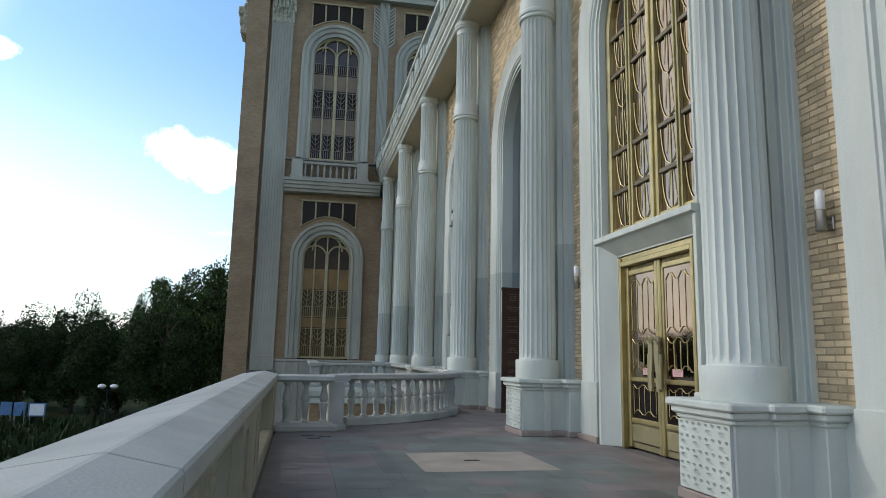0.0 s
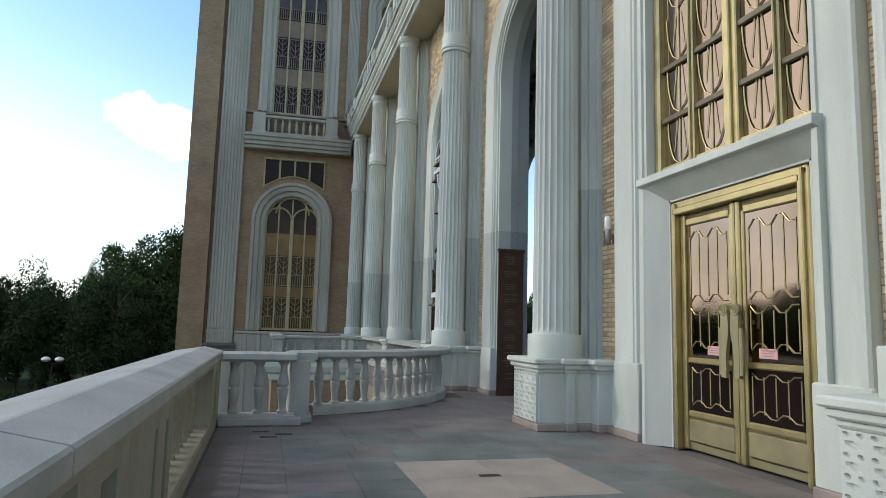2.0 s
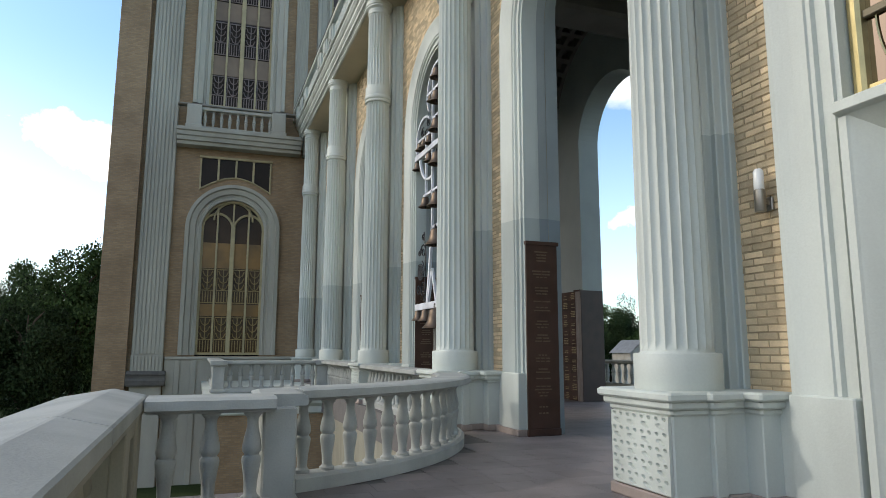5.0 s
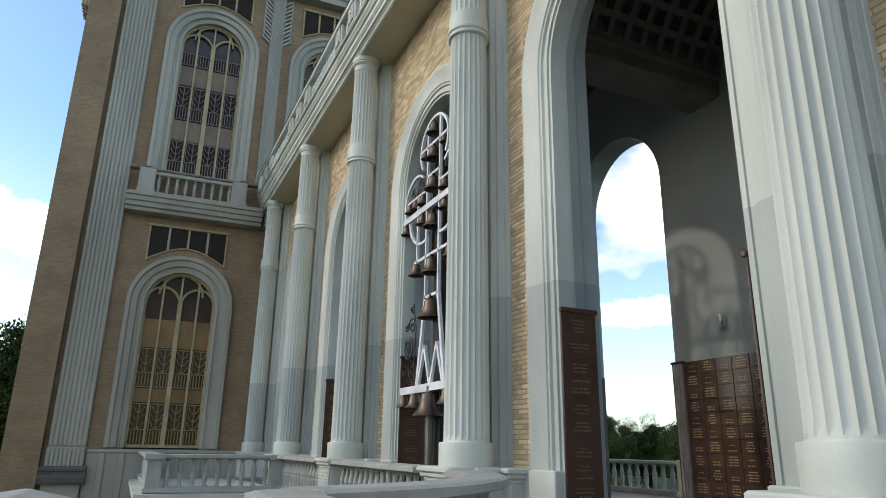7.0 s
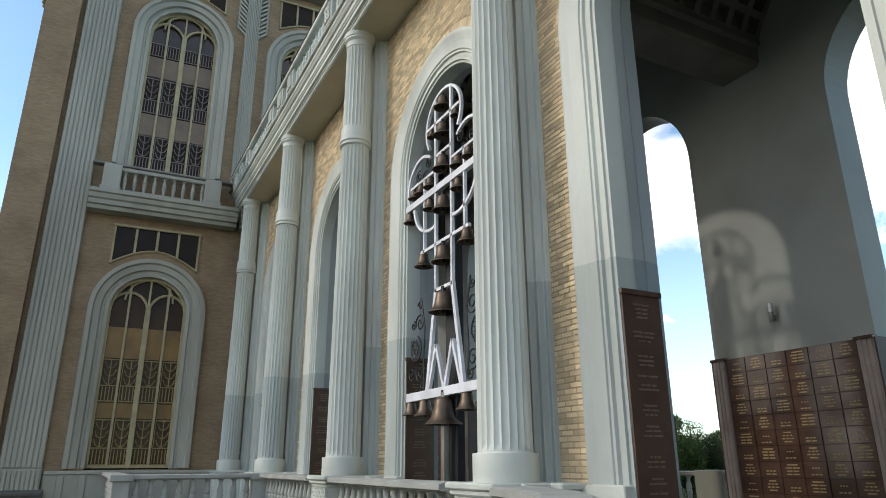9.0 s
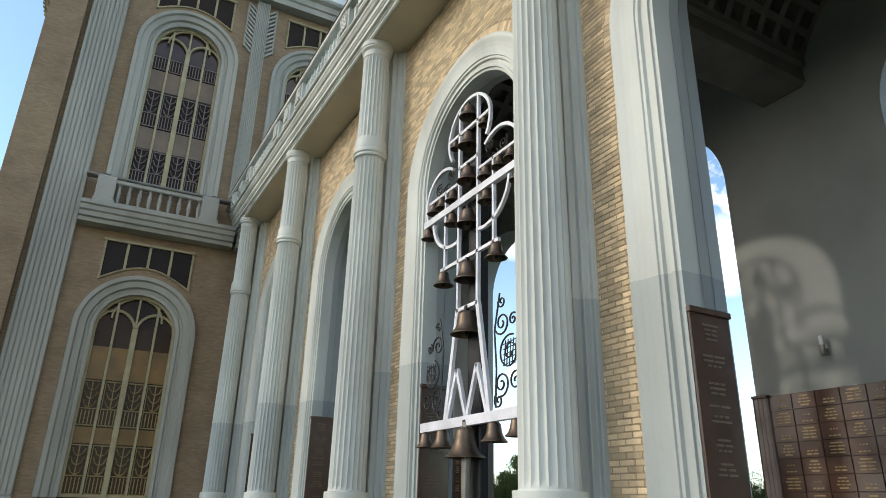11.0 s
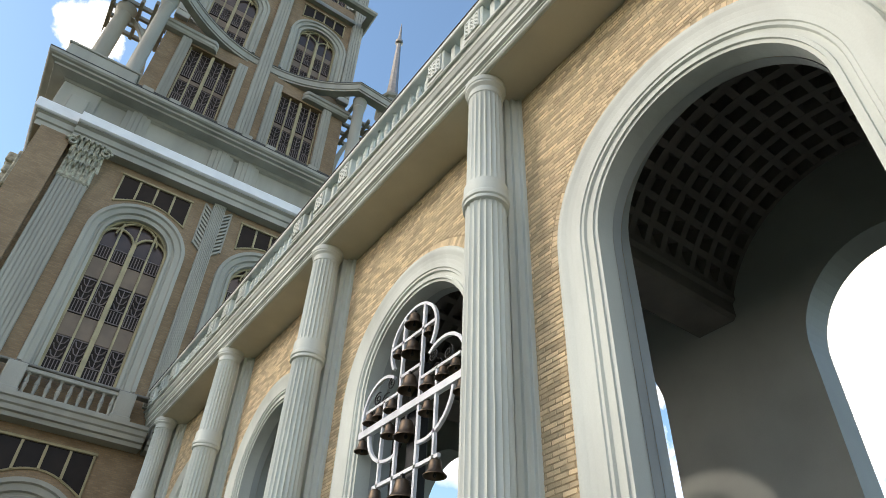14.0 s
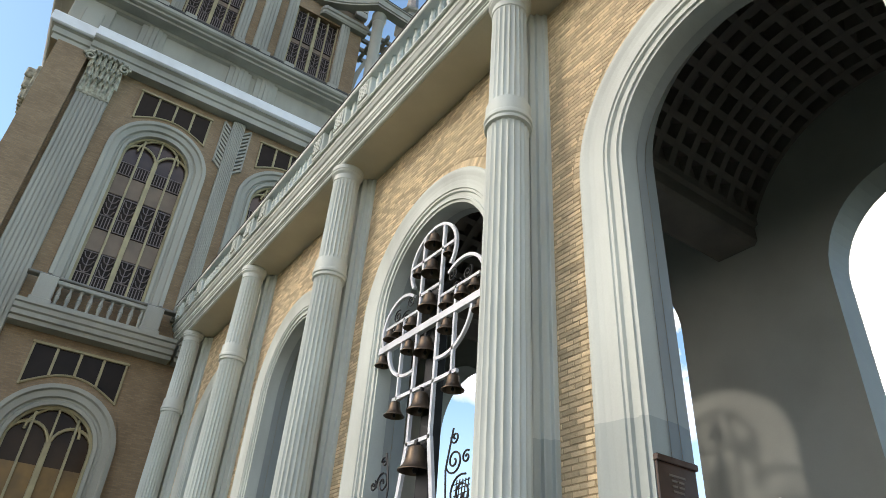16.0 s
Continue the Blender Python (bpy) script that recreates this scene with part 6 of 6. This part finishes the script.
for x, y, w, m in ((-18.3, 60, 1.2, WHITE), (-19.7, 60.6, 0.85, BLUE), (-20.8, 61, 0.8, BLUE)):
    t = thing("sign_board", (x, y, GZ), "blue and white information board on two posts", "sign", "sign boards")
    part("board", Shape().bevel_box(x - w / 2, x + w / 2, y - 0.04, y + 0.04, GZ + 0.75, GZ + 1.75, 0.02), BLUE, t)
    part("poster", Shape().bevel_box(x - w / 2 + 0.1, x + w / 2 - 0.1, y - 0.055, y - 0.041, GZ + 0.84, GZ + 1.66, 0.004), WHITE if m is WHITE else BLUE, t)
    for sg in (-1, 1):
        part("post", Shape().bevel_box(x + sg * w * 0.4 - 0.05, x + sg * w * 0.4 + 0.05, y + 0.04, y + 0.12, GZ, GZ + 1.7, 0.01), CHROME, t)
LX, LY, LZ = -12.7, 57.0, -1.33
t = thing("street_lamp", (LX, LY, GZ), "slim dark street lamp with two white globes among the trees", "street lamp")
part("post", Shape().lathe([(0.07, GZ), (0.07, GZ + 0.5), (0.045, GZ + 0.6), (0.04, LZ - 0.1)], 10, LX, LY), IRON, t)
for sg in (-1, 1):
    part("arm", Shape().tube([(LX, LY, LZ - 0.25), (LX + sg * 0.2, LY, LZ - 0.28), (LX + sg * 0.42, LY, LZ - 0.12)], 0.025, 6), IRON, t)
    part("globe", Shape().lathe([(0.03, LZ - 0.14), (0.2, LZ - 0.1), (0.3, LZ), (0.26, LZ + 0.12), (0.12, LZ + 0.2), (0.01, LZ + 0.22)], 16, LX + sg * 0.42, LY), WHITE, t, "white globe", smooth=50)
HX, HY, HZ = 54.5, 84.0, GZ + 3.0
h1 = thing("house", (HX, HY, GZ), "small pale house with a grey pitched roof among the trees", "house")
part("wall", Shape().box(HX - 1.7, HX + 1.7, HY - 2, HY + 2, GZ, HZ + 2.6), HOUSE, h1)
part("roof", Shape().grid([[(HX - 2, y, HZ + 2.5), (HX, y, HZ + 4.2), (HX + 2, y, HZ + 2.5), (HX, y, HZ + 4.0)] for y in (HY - 2.3, HY + 2.3)], loop_u=True), ROOF, h1)
part("gable", Shape().grid([[(HX - 1.7, y, HZ + 2.6), (HX, y, HZ + 4.0), (HX + 1.7, y, HZ + 2.6)] for y in (HY - 2, HY - 1.8)], loop_u=True).poly([(HX - 1.7, HY - 2, HZ + 2.6), (HX, HY - 2, HZ + 4.0), (HX + 1.7, HY - 2, HZ + 2.6)]), HOUSE, h1)
for k in range(2):
    x = HX - 1.1 + 1.3 * k
    w = part("window", Shape().box(x, x + 0.9, HY - 2.06, HY - 2.0, HZ + 0.6, HZ + 1.8), WHITE, h1)
    part("pane", Shape().box(x + 0.08, x + 0.82, HY - 2.08, HY - 2.06, HZ + 0.68, HZ + 1.72), DARKGLASS, w)

# ---- paving slabs ----
MED = (2.62, 4.46, 11.42, 13.1)
slab_cache = {}


def slab(x0, x1, y0, y1, mat):
    key = (round(x1 - x0, 3), round(y1 - y0, 3), mat.name)
    if key not in slab_cache:
        a, b = (x1 - x0) / 2 - 0.0018, (y1 - y0) / 2 - 0.0018
        slab_cache[key] = Shape().bevel_box(-a, a, -b, b, -0.012, 0.0, 0.0015).mesh("slab", mat)
    o = new("slab", slab_cache[key])
    o.parent = floor
    o.matrix_basis = Matrix.Translation(((x0 + x1) / 2, (y0 + y1) / 2, 0.0))


rng = random.Random(11)
xs = [0.62, 1.04, 1.45, 2.1, 2.62, 3.08, 3.54, 4.0, 4.46, 5.05, 5.62, 6.25]
ys = [5.0 + 0.42 * k for k in range(0, 30)]
ys = [y for y in ys if y < 11.3 or y > 13.2] + [11.42, 11.84, 12.26, 12.68, 13.1]
ys = sorted(set(round(y, 3) for y in ys))
rest = Shape()
count = 0
for ya, yb in zip(ys, ys[1:]):
    k = 0
    row = list(xs)
    if not MED[2] - 0.01 < ya < MED[3] - 0.01:
        shift = rng.choice((-0.2, -0.1, 0.0, 0.1, 0.2))
        row = xs[:2] + [1.45] + [round(x + shift, 3) for x in xs[3:9]] + xs[9:]
    while k < len(row) - 1:
        xa, xb = row[k], row[k + 1]
        k += 1
        cx, cy = (xa + xb) / 2, (ya + yb) / 2
        if MED[0] < cx < MED[1] and MED[2] < cy < MED[3]:
            continue
        green = 1.45 < cx < 5.62 and 9.3 < cy < 14.9
        mat = GREEN if green and rng.random() > 0.12 else PINK
        slab(xa, xb, ya, yb, mat)
        count += 1
for i in range(2):
    for j in range(2):
        slab(MED[0] + 0.92 * i, MED[0] + 0.92 * (i + 1), MED[2] + 0.84 * j, MED[2] + 0.84 * (j + 1), LIGHT)
s = Shape()


def inside(x, y):
    if y < 16.0:
        return x > 0.6
    if y < 17.2:
        return x > 1.9
    if y < 20.8 and x < 5.3:
        return math.hypot(x - ARC_C.x, y - ARC_C.y) > ARC_R
    return x > 5.3


for lo, hi in ((5.0 - 0.42 * 33, 5.0), (ys[-1], 41.0)):
    y = lo
    while y < hi - 0.1:
        x = 0.62
        while x < 16:
            if inside(x + 0.05, y + 0.3) and inside(x + 0.05, y + 0.05):
                s.bevel_box(x + 0.003, x + 0.597, y + 0.003, y + 0.417, -0.012, 0.0, 0.003)
            x += 0.6
        y += 0.42
far_slabs = part("far_slabs", s, PINK, floor)
tagged(far_slabs, kind="stuff")
for x, y in ((3.45, 12.3), (1.2, 15.35), (1.3, 14.9), (1.5, 15.1)):
    t = thing("floor_drain", (x, y, 0), "small dark drain grate set in the paving", "drain", "floor drains")
    part("grate", Shape().bevel_box(x - 0.11, x + 0.11, y - 0.05, y + 0.05, -0.004, 0.004, 0.002), GRILLE, t)

# ---- bricks of the arcade wall ----
BL, BH2, J = 0.25, 0.075, 0.013


def brick_rows(half, spring, u_lo, u_hi, z_lo, z_hi):
    """Bricks (u0, u1, z0, z1) in running bond that clear the arch and its ring."""
    trim = half + TRIM - HALF
    ring_r = trim + 0.25
    k = int((z_lo - 1.03) / BH2)
    z = 1.03 + k * BH2
    while z < z_hi - 0.01:
        off = (0.0, 0.5)[k % 2] * BL
        spans = []
        for a, b in ((u_lo, u_hi),):
            if z < spring:
                lim = trim + 0.012
            else:
                zz = z - spring
                lim = math.sqrt(max(ring_r ** 2 - zz * zz, 0)) + 0.01 if zz < ring_r else 0
            if lim == 0:
                spans.append((a, b))
            else:
                if a < -lim:
                    spans.append((a, min(b, -lim)))
                if b > lim:
                    spans.append((max(a, lim), b))
        for a, b in spans:
            n = math.floor((a - off) / BL)
            u = off + n * BL
            while u < b:
                p, q = max(u, a), min(u + BL - J, b)
                if q - p > 0.03:
                    yield p, q, z, z + BH2 - J
                u += BL
        z += BH2
        k += 1


def add_brick(v, f, at, p, q, z0, z1, d):
    b = len(v)
    c = 0.004
    for u, dd, z in ((p, -0.005, z0), (q, -0.005, z0), (q, -0.005, z1), (p, -0.005, z1), (p + c, d, z0 + c), (q - c, d, z0 + c), (q - c, d, z1 - c), (p + c, d, z1 - c)):
        v.append(tuple(at(u, dd, z)))
    f += [(b + 4, b + 5, b + 6, b + 7), (b, b + 1, b + 5, b + 4), (b + 1, b + 2, b + 6, b + 5), (b + 2, b + 3, b + 7, b + 6), (b + 3, b, b + 4, b + 7)]


rng = random.Random(5)
brick_cache = {}
for i, yc in enumerate(BAYS):
    at = arcade_at(yc)
    half, spring = opening(i)
    lo, hi = COLS[i] - yc + 0.6, COLS[i + 1] - yc - 0.37
    s = Shape()
    for p, q, z0, z1 in brick_rows(half, spring, lo, hi, 1.03, 11.7):
        d = 0.007 + rng.uniform(-0.002, 0.003)
        single = (i == 2 and p > 0 and 1.4 < z0 < 7.5)
        if single:
            key = round((q - p) * 50)
            if key not in brick_cache:
                m = Shape()
                w = (q - p) / 2
                add_brick(m.v, m.f, lambda u, dd, z: Vector((-dd, u, z)), -w, w, -(z1 - z0) / 2, (z1 - z0) / 2, 0.008)
                brick_cache[key] = m.mesh("brick", BRICK1)
            o = new("brick", brick_cache[key])
            o.parent = walls[i]
            o.matrix_basis = Matrix.Translation(at((p + q) / 2, d - 0.008, (z0 + z1) / 2))
        else:
            add_brick(s.v, s.f, at, p, q, z0, z1, d)
    n = 84
    for k in range(n):
        a0, a1 = math.pi * k / n, math.pi * (k + 1) / n - 0.0045
        b = len(s.v)
        r0, r1 = half + TRIM - HALF + 0.01, half + TRIM - HALF + 0.245
        d = 0.008 + rng.uniform(-0.002, 0.002)
        for dd in (-0.005, d):
            for a, r in ((a0, r0), (a1, r0), (a1, r1), (a0, r1)):
                u, z = r * math.cos(a), spring + r * math.sin(a)
                s.v.append(tuple(at(u, dd, z)))
        s.f += [(b + 4, b + 5, b + 6, b + 7), (b, b + 1, b + 5, b + 4), (b + 1, b + 2, b + 6, b + 5), (b + 2, b + 3, b + 7, b + 6), (b + 3, b, b + 4, b + 7)]
    tagged(part("brick_courses", s, BRICK, walls[i]), kind="stuff")
